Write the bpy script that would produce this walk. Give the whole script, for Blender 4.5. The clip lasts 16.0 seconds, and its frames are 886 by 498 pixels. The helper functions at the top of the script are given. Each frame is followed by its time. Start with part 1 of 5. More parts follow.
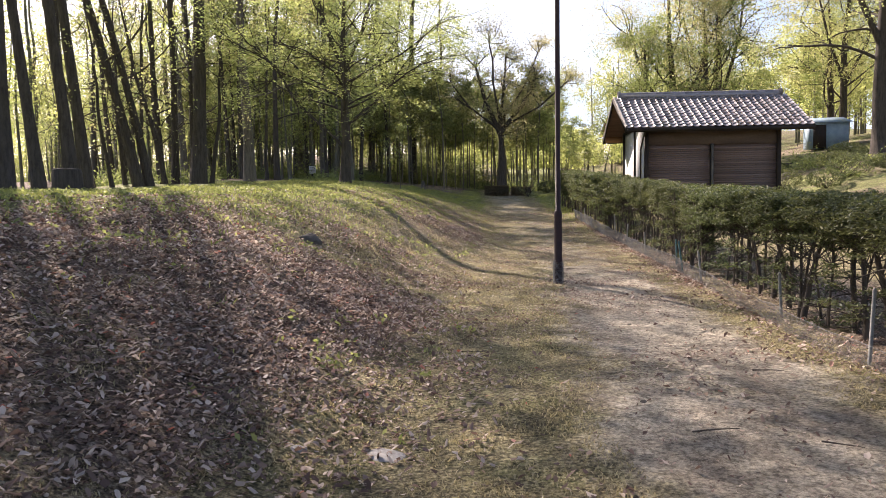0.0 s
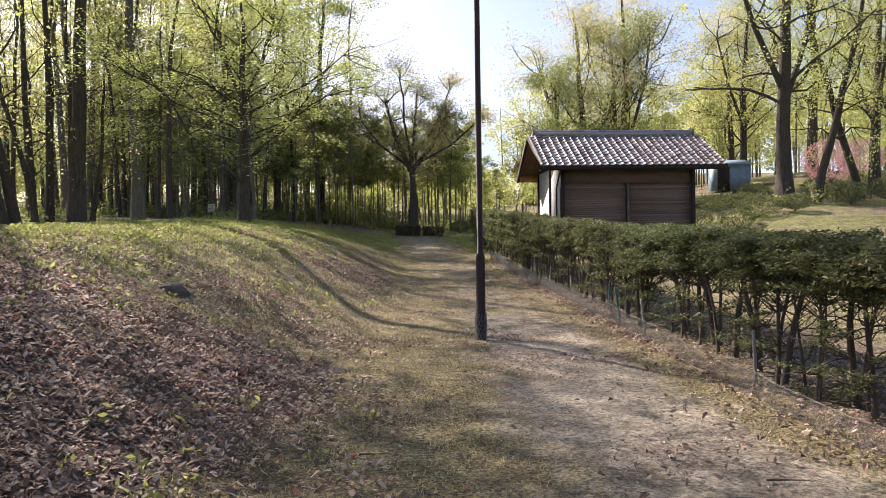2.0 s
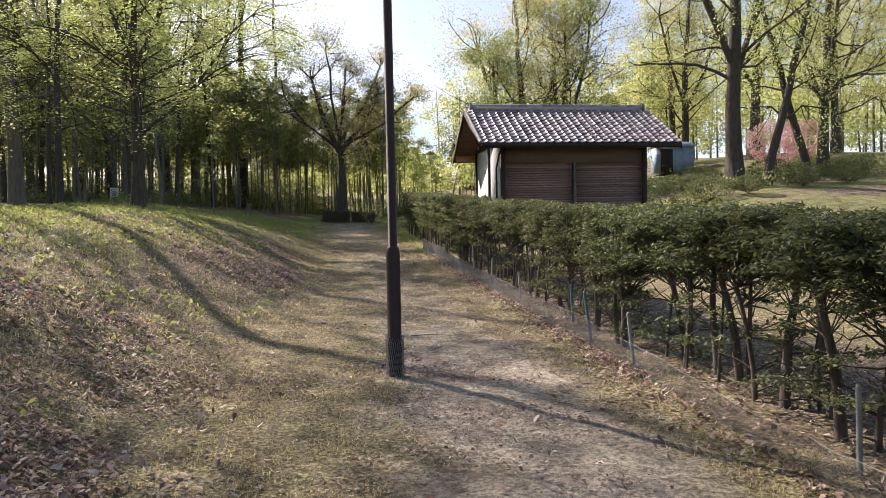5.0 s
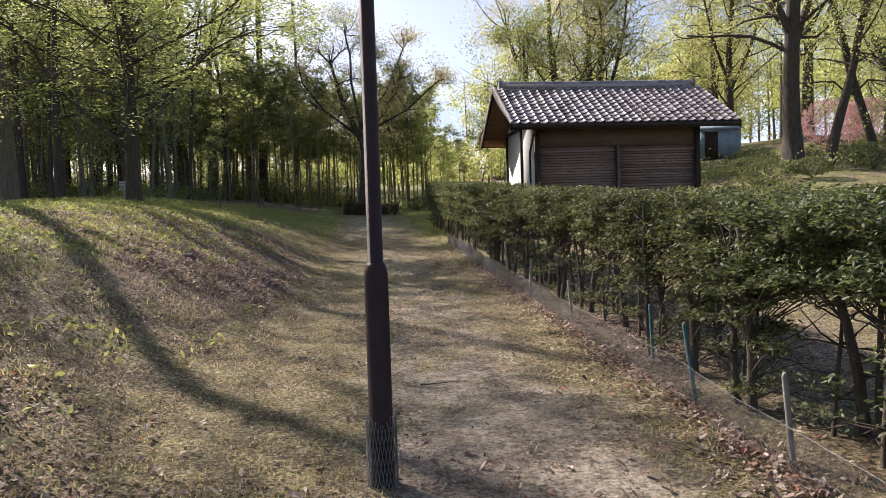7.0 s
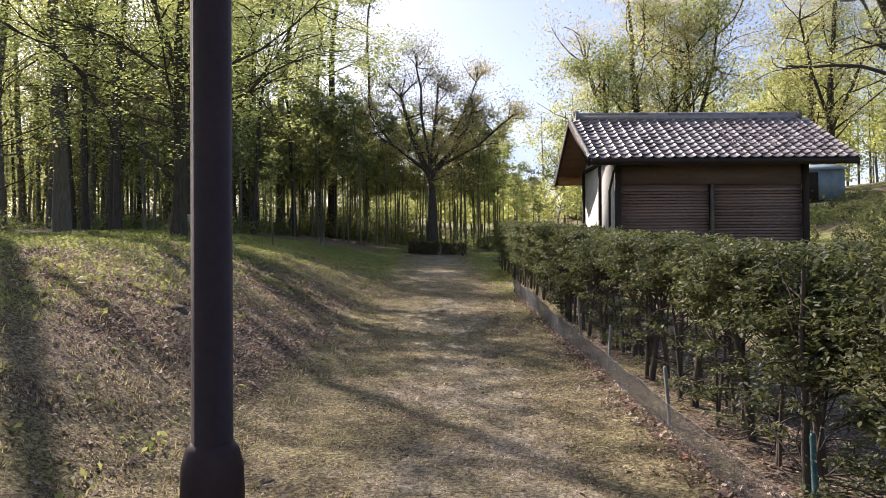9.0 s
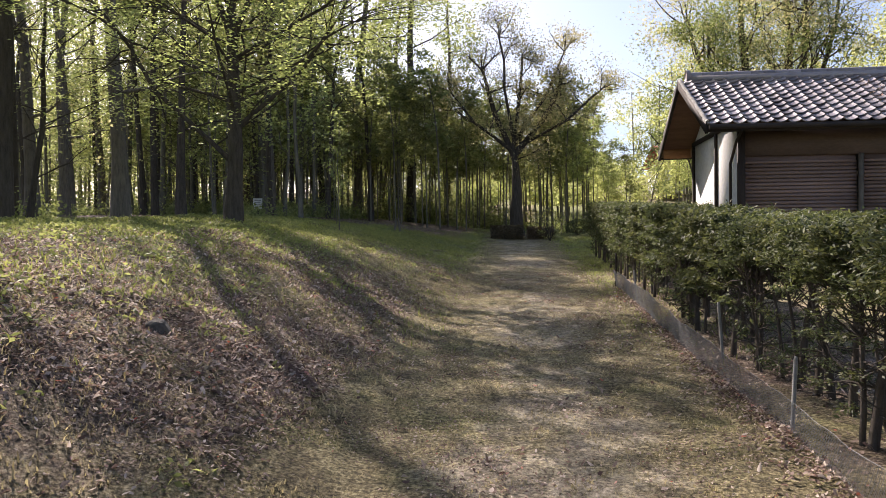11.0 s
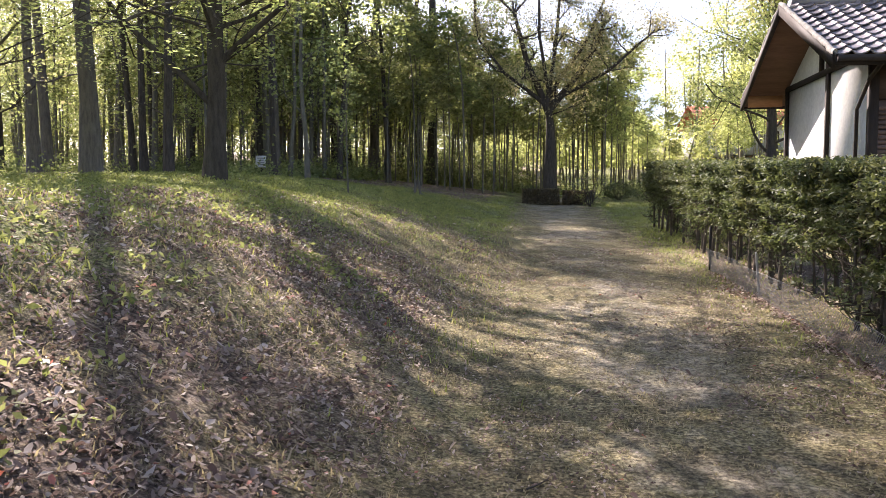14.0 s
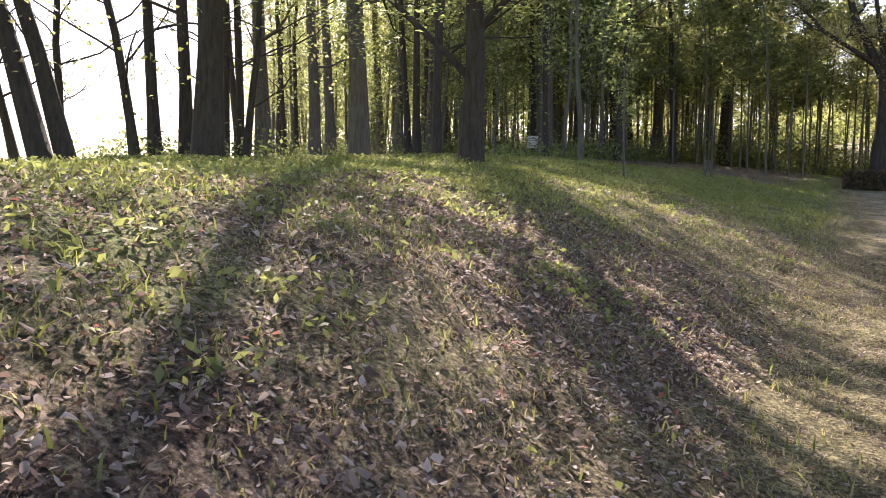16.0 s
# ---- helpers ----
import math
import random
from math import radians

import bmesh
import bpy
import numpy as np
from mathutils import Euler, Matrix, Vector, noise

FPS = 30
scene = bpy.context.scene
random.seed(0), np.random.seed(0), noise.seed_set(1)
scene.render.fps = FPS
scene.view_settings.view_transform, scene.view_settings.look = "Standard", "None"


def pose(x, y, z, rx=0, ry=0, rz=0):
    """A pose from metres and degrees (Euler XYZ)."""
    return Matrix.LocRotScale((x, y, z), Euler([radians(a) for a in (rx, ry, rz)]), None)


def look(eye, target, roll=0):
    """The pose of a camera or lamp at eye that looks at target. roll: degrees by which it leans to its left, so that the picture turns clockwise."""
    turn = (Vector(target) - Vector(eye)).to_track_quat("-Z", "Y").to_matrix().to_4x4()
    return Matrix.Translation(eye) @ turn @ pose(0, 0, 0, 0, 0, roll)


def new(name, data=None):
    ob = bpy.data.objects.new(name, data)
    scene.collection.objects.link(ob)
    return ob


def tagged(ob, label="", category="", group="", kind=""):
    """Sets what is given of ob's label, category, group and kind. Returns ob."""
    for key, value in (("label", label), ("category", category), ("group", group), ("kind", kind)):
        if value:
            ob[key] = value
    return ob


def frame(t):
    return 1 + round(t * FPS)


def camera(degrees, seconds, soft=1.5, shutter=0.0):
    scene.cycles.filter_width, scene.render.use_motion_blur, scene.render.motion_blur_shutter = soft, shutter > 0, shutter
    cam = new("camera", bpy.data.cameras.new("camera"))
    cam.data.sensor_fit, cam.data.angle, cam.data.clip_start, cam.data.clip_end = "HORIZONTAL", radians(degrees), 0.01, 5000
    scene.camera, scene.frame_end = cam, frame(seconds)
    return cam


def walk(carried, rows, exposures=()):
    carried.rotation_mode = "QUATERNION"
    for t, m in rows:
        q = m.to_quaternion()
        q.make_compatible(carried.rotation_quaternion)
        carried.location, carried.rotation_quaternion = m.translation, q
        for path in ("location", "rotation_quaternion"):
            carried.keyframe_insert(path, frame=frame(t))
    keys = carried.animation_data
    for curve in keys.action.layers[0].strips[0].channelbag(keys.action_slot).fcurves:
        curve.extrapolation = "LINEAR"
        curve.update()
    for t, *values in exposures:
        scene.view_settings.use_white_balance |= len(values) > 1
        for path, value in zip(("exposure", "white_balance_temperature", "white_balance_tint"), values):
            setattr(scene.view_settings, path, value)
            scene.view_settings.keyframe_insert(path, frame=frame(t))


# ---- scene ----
cam = camera(61.5, 16.0, 0.85)
PATH = [
    (0, (-1.473, 0.135, 1.203), (-1.583, 2.128, 1.08), -0.8),
    (0.5, (-1.527, 0.596, 1.22), (-1.54, 2.593, 1.11), -0.7),
    (1, (-1.542, 0.99, 1.239), (-1.479, 2.987, 1.144), -0.6),
    (1.5, (-1.508, 1.478, 1.233), (-1.398, 3.475, 1.198), -0.3),
    (2, (-1.431, 2.028, 1.218), (-1.303, 4.024, 1.199), -0.8),
    (2.5, (-1.328, 2.531, 1.188), (-1.187, 4.526, 1.159), -1.2),
    (3, (-1.206, 3.015, 1.169), (-1.032, 5.007, 1.114), -1.3),
    (3.5, (-1.101, 3.527, 1.162), (-0.888, 5.514, 1.083), -1.4),
    (4, (-1.002, 4.028, 1.17), (-0.751, 6.009, 1.069), -1.4),
    (4.5, (-0.93, 4.523, 1.182), (-0.648, 6.502, 1.1), -1.3),
    (4.7, (-0.904, 4.77, 1.204), (-0.61, 6.748, 1.145), -1.1),
    (6.8, (-0.427, 7.574, 1.279), (-0.199, 9.56, 1.205), -1.9),
    (7, (-0.399, 7.843, 1.285), (-0.186, 9.83, 1.203), -1.8),
    (7.5, (-0.278, 8.408, 1.328), (-0.107, 10.4, 1.285), -1.5),
    (8, (-0.104, 8.986, 1.349), (0.015, 10.983, 1.366), -1.0),
    (8.5, (0.001, 9.541, 1.397), (0.07, 11.539, 1.44), -0.7),
    (9, (0.093, 10.148, 1.422), (0.108, 12.148, 1.446), -0.4),
    (9.5, (0.187, 10.65, 1.47), (0.134, 12.649, 1.46), -0.6),
    (9.7, (0.194, 10.87, 1.49), (0.114, 12.868, 1.475), -0.6),
    (11.8, (-0.081, 14.147, 1.507), (-0.335, 16.131, 1.483), -0.2),
    (12, (-0.124, 14.369, 1.496), (-0.383, 16.352, 1.46), -0.1),
    (12.5, (-0.234, 14.893, 1.53), (-0.501, 16.873, 1.453), -0.4),
    (13, (-0.368, 15.496, 1.552), (-0.64, 17.475, 1.449), -0.3),
    (13.5, (-0.535, 16.136, 1.571), (-0.797, 18.115, 1.458), -0.2),
    (14, (-0.622, 16.734, 1.56), (-0.881, 18.714, 1.444), -0.0),
    (14.5, (-0.682, 17.252, 1.593), (-0.943, 19.231, 1.461), 0.2),
    (14.8, (-0.776, 17.608, 1.603), (-1.072, 19.581, 1.464), 0.2),
    (15, (-0.846, 17.966, 1.602), (-1.219, 19.925, 1.457), 0.1),
    (15.5, (-0.958, 18.566, 1.618), (-1.609, 20.45, 1.463), 0.3),
    (16, (-1.12, 19.074, 1.647), (-2.074, 20.823, 1.479), 0.4),
]
walk(cam, [(t, look(eye, target, roll)) for t, eye, target, roll in PATH], [(0, 1.36, 6600, 23), (3, 1.14, 6450, 22), (4.5, 1.2, 6400, 22), (7, 1.02, 6400, 22), (9.5, 1.06, 6400, 22), (12, 1.28, 6400, 23), (14.0, 1.76, 6350, 24), (16, 1.75, 6450, 25)])

# ---- world, sun, exposure ----
SUN_AZ, SUN_EL = radians(34), radians(37)      # left of straight ahead, above the horizon
world = bpy.data.worlds.new("sky")
scene.world = world
world.use_nodes = True
wn = world.node_tree.nodes
sky = wn.new("ShaderNodeTexSky")
sky.sky_type, sky.sun_disc = "NISHITA", False
sky.sun_elevation, sky.sun_rotation = SUN_EL, -SUN_AZ
sky.air_density, sky.dust_density = 1.0, 1.6
world.node_tree.links.new(sky.outputs[0], wn["Background"].inputs[0])
wn["Background"].inputs[1].default_value = 0.085
sun = new("sun", bpy.data.lights.new("sun", "SUN"))
sun.data.energy, sun.data.angle, sun.data.color = 5.0, radians(0.5), (1.0, 0.91, 0.78)
sun_way = Vector((-math.sin(SUN_AZ) * math.cos(SUN_EL), math.cos(SUN_AZ) * math.cos(SUN_EL), math.sin(SUN_EL)))
sun.rotation_euler = sun_way.to_track_quat("Z", "Y").to_euler()
sun.location = (-20, 40, 40)


# ---- materials ----
def material(name, rough=0.8, metal=0.0):
    m = bpy.data.materials.new(name)
    m.use_nodes = True
    b = m.node_tree.nodes["Principled BSDF"]
    b.inputs["Roughness"].default_value = rough
    b.inputs["Metallic"].default_value = metal
    b.inputs["Specular IOR Level"].default_value = 0.3
    return m, m.node_tree.nodes, m.node_tree.links, b


def noise_node(n, l, scale, detail=6, coords=None, rough=0.6):
    t = n.new("ShaderNodeTexNoise")
    t.inputs["Scale"].default_value, t.inputs["Detail"].default_value, t.inputs["Roughness"].default_value = scale, detail, rough
    if coords is not None:
        l.new(coords, t.inputs["Vector"])
    return t.outputs["Fac"]


def ramp(n, l, fac, *stops):
    r = n.new("ShaderNodeValToRGB")
    els = r.color_ramp.elements
    while len(els) < len(stops):
        els.new(0.5)
    for e, (p, c) in zip(els, stops):
        e.position, e.color = p, (*c, 1)
    l.new(fac, r.inputs[0])
    return r.outputs[0]


def mix(n, l, fac, a, b, kind="MIX"):
    m = n.new("ShaderNodeMix")
    m.data_type, m.blend_type = "RGBA", kind
    for sock, v in ((m.inputs[0], fac), (m.inputs[6], a), (m.inputs[7], b)):
        if isinstance(v, (int, float)):
            sock.default_value = v
        elif isinstance(v, tuple):
            sock.default_value = (*v, 1)
        else:
            l.new(v, sock)
    return m.outputs[2]


def bump(n, l, b, height, strength=0.4, distance=0.02):
    k = n.new("ShaderNodeBump")
    k.inputs["Strength"].default_value, k.inputs["Distance"].default_value = strength, distance
    l.new(height, k.inputs["Height"])
    l.new(k.outputs[0], b.inputs["Normal"])


def obj_coords(n, l, scale=(1, 1, 1)):
    c = n.new("ShaderNodeTexCoord")
    m = n.new("ShaderNodeMapping")
    m.inputs["Scale"].default_value = scale
    l.new(c.outputs["Object"], m.inputs["Vector"])
    return m.outputs[0]


def plain(name, dark, light, scale=6.0, rough=0.8, metal=0.0, stretch=(1, 1, 1), relief=0.3, depth=0.01, random_piece=False):
    """A surface whose colour runs between two tones, at a coarse and a fine scale, with relief."""
    m, n, l, b = material(name, rough, metal)
    co = obj_coords(n, l, stretch)
    coarse, fine = noise_node(n, l, scale, 4, co), noise_node(n, l, scale * 9, 5, co)
    c = ramp(n, l, coarse, (0.3, dark), (0.7, light))
    c = mix(n, l, 0.35, c, ramp(n, l, fine, (0.3, tuple(v * 0.55 for v in dark)), (0.7, light)))
    if random_piece:
        info = n.new("ShaderNodeObjectInfo")
        c = mix(n, l, 0.55, c, ramp(n, l, info.outputs["Random"], (0.0, tuple(v * 0.6 for v in dark)), (1.0, tuple(min(1, v * 1.15) for v in light))))
    l.new(c, b.inputs["Base Color"])
    bump(n, l, b, fine, relief, depth)
    return m


def leaf_material(name, dark, light, through_light=0.5, rough=0.55, glow=(1.25, 1.22, 0.85)):
    """Thin leaves: a matt upper side and light that comes through."""
    m = bpy.data.materials.new(name)
    m.use_nodes = True
    n, l = m.node_tree.nodes, m.node_tree.links
    g = n.new("ShaderNodeNewGeometry")
    info = n.new("ShaderNodeObjectInfo")
    c = ramp(n, l, g.outputs["Random Per Island"], (0.0, dark), (1.0, light))
    hsv = n.new("ShaderNodeHueSaturation")
    mr = n.new("ShaderNodeMapRange")
    mr.inputs[3].default_value, mr.inputs[4].default_value = 0.482, 0.515
    l.new(info.outputs["Random"], mr.inputs[0])
    l.new(mr.outputs[0], hsv.inputs["Hue"])
    l.new(c, hsv.inputs["Color"])
    b = n["Principled BSDF"]
    b.inputs["Roughness"].default_value = rough
    b.inputs["Specular IOR Level"].default_value = 0.35
    l.new(hsv.outputs[0], b.inputs["Base Color"])
    t = n.new("ShaderNodeBsdfTranslucent")
    l.new(mix(n, l, 1.0, hsv.outputs[0], glow, "MULTIPLY"), t.inputs["Color"])
    s = n.new("ShaderNodeMixShader")
    s.inputs[0].default_value = through_light
    l.new(b.outputs[0], s.inputs[1])
    l.new(t.outputs[0], s.inputs[2])
    l.new(s.outputs[0], n["Material Output"].inputs[0])
    return m


BARK = plain("bark", (0.036, 0.029, 0.024), (0.12, 0.102, 0.084), 5, 0.95, stretch=(3, 3, 0.6), relief=0.9, depth=0.03)
BARK_PALE = plain("pale_bark", (0.085, 0.075, 0.062), (0.22, 0.195, 0.165), 5, 0.95, stretch=(3, 3, 0.6), relief=0.8, depth=0.03)
STEM = plain("hedge_stem", (0.042, 0.033, 0.027), (0.13, 0.108, 0.085), 9, 0.95, stretch=(2, 2, 0.5), relief=0.6)
CANE = plain("young_trunk", (0.075, 0.07, 0.055), (0.22, 0.205, 0.165), 4, 0.9, stretch=(2, 2, 0.5), relief=0.5)
LEAF_SPRING = leaf_material("spring_leaves", (0.23, 0.26, 0.10), (0.48, 0.51, 0.25), 0.66, glow=(1.32, 1.34, 1.0))
LEAF_YELLOW = leaf_material("yellow_leaves", (0.29, 0.28, 0.14), (0.52, 0.51, 0.30), 0.64, glow=(1.25, 1.22, 0.95))
LEAF_GREEN = leaf_material("green_leaves", (0.13, 0.165, 0.065), (0.33, 0.365, 0.17), 0.58)
LEAF_DARK = leaf_material("grove_leaves", (0.12, 0.145, 0.065), (0.33, 0.35, 0.17), 0.6)
LEAF_HEDGE = leaf_material("hedge_leaves", (0.045, 0.060, 0.028), (0.165, 0.19, 0.085), 0.36, 0.62)
LEAF_PINK = leaf_material("pink_blossom", (0.55, 0.27, 0.33), (0.75, 0.5, 0.55), 0.3)
GRASS = leaf_material("grass_blades", (0.14, 0.17, 0.04), (0.40, 0.42, 0.15), 0.45)
DRY_GRASS = leaf_material("dry_grass", (0.20, 0.172, 0.105), (0.47, 0.41, 0.285), 0.45)
POLE_PAINT = plain("brown_pole_paint", (0.034, 0.017, 0.015), (0.052, 0.028, 0.025), 7, 0.62, relief=0.15, depth=0.003)
NET = plain("grey_net", (0.16, 0.165, 0.17), (0.30, 0.305, 0.31), 6, 0.6, 0.2)
STAKE = plain("stake_grey", (0.16, 0.155, 0.14), (0.32, 0.31, 0.28), 8, 0.6)
STAKE_GREEN = plain("stake_green", (0.04, 0.10, 0.11), (0.09, 0.19, 0.19), 8, 0.6)
TILE = plain("grey_roof_tile", (0.075, 0.066, 0.07), (0.36, 0.32, 0.32), 3.0, 0.36, relief=0.25, depth=0.006, random_piece=True)
TILE.node_tree.nodes["Principled BSDF"].inputs["Specular IOR Level"].default_value = 0.75
PLASTER = plain("white_plaster", (0.66, 0.65, 0.62), (0.80, 0.79, 0.76), 1.5, 0.9, relief=0.1)
WOOD_DARK = plain("dark_timber", (0.018, 0.013, 0.011), (0.05, 0.036, 0.028), 3, 0.75, stretch=(1, 1, 0.3), relief=0.3)
WOOD_BROWN = plain("brown_timber", (0.085, 0.058, 0.048), (0.15, 0.105, 0.085), 3, 0.7, stretch=(0.3, 1, 1), relief=0.3)
SHUTTER = plain("brown_shutter", (0.19, 0.13, 0.11), (0.26, 0.18, 0.155), 2, 0.5, stretch=(0.3, 1, 1), relief=0.1, random_piece=True)
SOFFIT = plain("soffit_wood", (0.13, 0.065, 0.04), (0.24, 0.13, 0.08), 3, 0.7, stretch=(0.3, 2, 2), relief=0.2)
ORANGE_WOOD = plain("fresh_fascia_wood", (0.28, 0.13, 0.05), (0.42, 0.21, 0.09), 3, 0.7, stretch=(0.3, 2, 2), relief=0.2)
MORTAR = plain("pale_verge_mortar", (0.14, 0.13, 0.12), (0.42, 0.40, 0.37), 9, 0.95)
ROCK = plain("field_stone", (0.055, 0.048, 0.04), (0.16, 0.14, 0.115), 3, 0.95, relief=0.8, depth=0.03)
BLUE_SHEET = plain("faded_blue_sheet", (0.17, 0.25, 0.33), (0.30, 0.40, 0.48), 3, 0.6)
SIGN_WHITE = plain("white_sign_board", (0.7, 0.7, 0.68), (0.82, 0.82, 0.8), 3, 0.4)
SIGN_MARKS = plain("grey_print", (0.25, 0.25, 0.25), (0.35, 0.35, 0.34), 3, 0.6)
RED_ROOF = plain("red_roof", (0.36, 0.11, 0.06), (0.5, 0.18, 0.1), 3, 0.7)
PALE_WALL = plain("pale_far_wall", (0.6, 0.62, 0.65), (0.8, 0.8, 0.8), 2, 0.8)
# pale blue and a faint emission stand in for the haze over the mountain
MOUNTAIN = plain("haze_glow_mountain", (0.42, 0.52, 0.62), (0.48, 0.58, 0.68), 0.01, 1.0)
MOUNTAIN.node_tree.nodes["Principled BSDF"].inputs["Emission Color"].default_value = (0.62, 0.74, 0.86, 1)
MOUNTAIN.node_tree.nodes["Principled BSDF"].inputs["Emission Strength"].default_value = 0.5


def litter_material():
    m, n, l, b = material("fallen_leaves", 0.7)
    g = n.new("ShaderNodeNewGeometry")
    c = ramp(n, l, g.outputs["Random Per Island"], (0.0, (0.10, 0.062, 0.05)), (0.4, (0.24, 0.165, 0.13)), (0.75, (0.42, 0.33, 0.265)), (0.97, (0.68, 0.58, 0.49)), (1.0, (0.45, 0.12, 0.07)))
    l.new(c, b.inputs["Base Color"])
    t = n.new("ShaderNodeBsdfTranslucent")
    l.new(c, t.inputs["Color"])
    s = n.new("ShaderNodeMixShader")
    s.inputs[0].default_value = 0.36
    l.new(b.outputs[0], s.inputs[1])
    l.new(t.outputs[0], s.inputs[2])
    l.new(s.outputs[0], n["Material Output"].inputs[0])
    return m


LITTER = litter_material()


def ground_material():
    m, n, l, b = material("park_ground", 0.95)
    co = obj_coords(n, l)

    def weight(name):
        a = n.new("ShaderNodeAttribute")
        a.attribute_name = name
        return a.outputs["Fac"]

    n1, n2, n3, n4 = noise_node(n, l, 0.9, 6, co), noise_node(n, l, 7, 6, co), noise_node(n, l, 38, 6, co), noise_node(n, l, 150, 3, co)
    dirt = ramp(n, l, n2, (0.25, (0.19, 0.165, 0.125)), (0.55, (0.35, 0.315, 0.25)), (0.8, (0.51, 0.465, 0.38)))
    dirt = mix(n, l, 0.5, dirt, ramp(n, l, n3, (0.38, (0.11, 0.09, 0.06)), (0.54, (0.52, 0.46, 0.365))))
    moss = ramp(n, l, n3, (0.37, (0.085, 0.072, 0.04)), (0.5, (0.235, 0.20, 0.10)), (0.62, (0.43, 0.375, 0.22)))
    green_moss = ramp(n, l, n3, (0.36, (0.07, 0.066, 0.028)), (0.5, (0.205, 0.19, 0.08)), (0.64, (0.40, 0.36, 0.19)))
    n6 = noise_node(n, l, 1.7, 5, co)
    moss = mix(n, l, ramp(n, l, n6, (0.5, (0, 0, 0)), (0.64, (1, 1, 1))), moss, green_moss)
    grass = ramp(n, l, n3, (0.34, (0.06, 0.065, 0.022)), (0.52, (0.21, 0.235, 0.075)), (0.68, (0.38, 0.385, 0.16)))
    leaf = ramp(n, l, n3, (0.34, (0.05, 0.036, 0.027)), (0.5, (0.20, 0.145, 0.105)), (0.64, (0.42, 0.34, 0.265)))

    def edge(w, lo, hi):
        add = n.new("ShaderNodeMath")
        add.operation = "MULTIPLY_ADD"
        l.new(n2, add.inputs[0])
        add.inputs[1].default_value = 0.7
        patch = n.new("ShaderNodeMath")
        patch.operation = "MULTIPLY_ADD"
        l.new(n1, patch.inputs[0])
        patch.inputs[1].default_value = 1.3
        l.new(w, patch.inputs[2])
        shift = n.new("ShaderNodeMath")
        shift.operation = "SUBTRACT"
        l.new(patch.outputs[0], shift.inputs[0])
        shift.inputs[1].default_value = 0.65
        l.new(shift.outputs[0], add.inputs[2])
        r = n.new("ShaderNodeMapRange")
        r.inputs[1].default_value, r.inputs[2].default_value = lo, hi
        l.new(add.outputs[0], r.inputs[0])
        return r.outputs[0]

    c = mix(n, l, edge(weight("dirt"), 0.62, 1.05), moss, dirt)
    c = mix(n, l, edge(weight("grass"), 0.62, 1.0), c, grass)
    c = mix(n, l, edge(weight("litter"), 0.62, 0.95), c, leaf)
    c = mix(n, l, 0.5, c, mix(n, l, 1.0, c, ramp(n, l, n4, (0.3, (0.45, 0.45, 0.45)), (0.7, (1.5, 1.5, 1.5))), "MULTIPLY"))
    n7 = noise_node(n, l, 17, 8, co, 0.78)
    c = mix(n, l, 0.75, c, mix(n, l, 1.0, c, ramp(n, l, n7, (0.40, (0.38, 0.36, 0.34)), (0.50, (0.95, 0.95, 0.95)), (0.62, (1.4, 1.38, 1.32))), "MULTIPLY"))
    n5 = noise_node(n, l, 2.6, 5, co)
    c = mix(n, l, 0.7, c, mix(n, l, 1.0, c, ramp(n, l, n5, (0.36, (0.5, 0.46, 0.43)), (0.62, (1.3, 1.3, 1.27))), "MULTIPLY"))
    l.new(c, b.inputs["Base Color"])
    rise = n.new("ShaderNodeMath")
    rise.operation = "MULTIPLY_ADD"
    l.new(n2, rise.inputs[0])
    rise.inputs[1].default_value = 1.6
    l.new(n7, rise.inputs[2])
    bump(n, l, b, rise.outputs[0], 1.0, 0.05)
    return m


GROUND = ground_material()


# ---- mesh helpers ----
def raw_mesh(name, verts, faces, mat, smooth=False):
    verts, faces = np.asarray(verts, np.float32), np.asarray(faces, np.int32)
    me = bpy.data.meshes.new(name)
    k = faces.shape[1]
    me.vertices.add(len(verts))
    me.vertices.foreach_set("co", verts.ravel())
    me.loops.add(faces.size)
    me.loops.foreach_set("vertex_index", faces.ravel())
    me.polygons.add(len(faces))
    me.polygons.foreach_set("loop_start", np.arange(0, faces.size, k, dtype=np.int32))
    if smooth:
        me.polygons.foreach_set("use_smooth", np.ones(len(faces), bool))
    me.update(calc_edges=True)
    me.materials.append(mat)
    return me


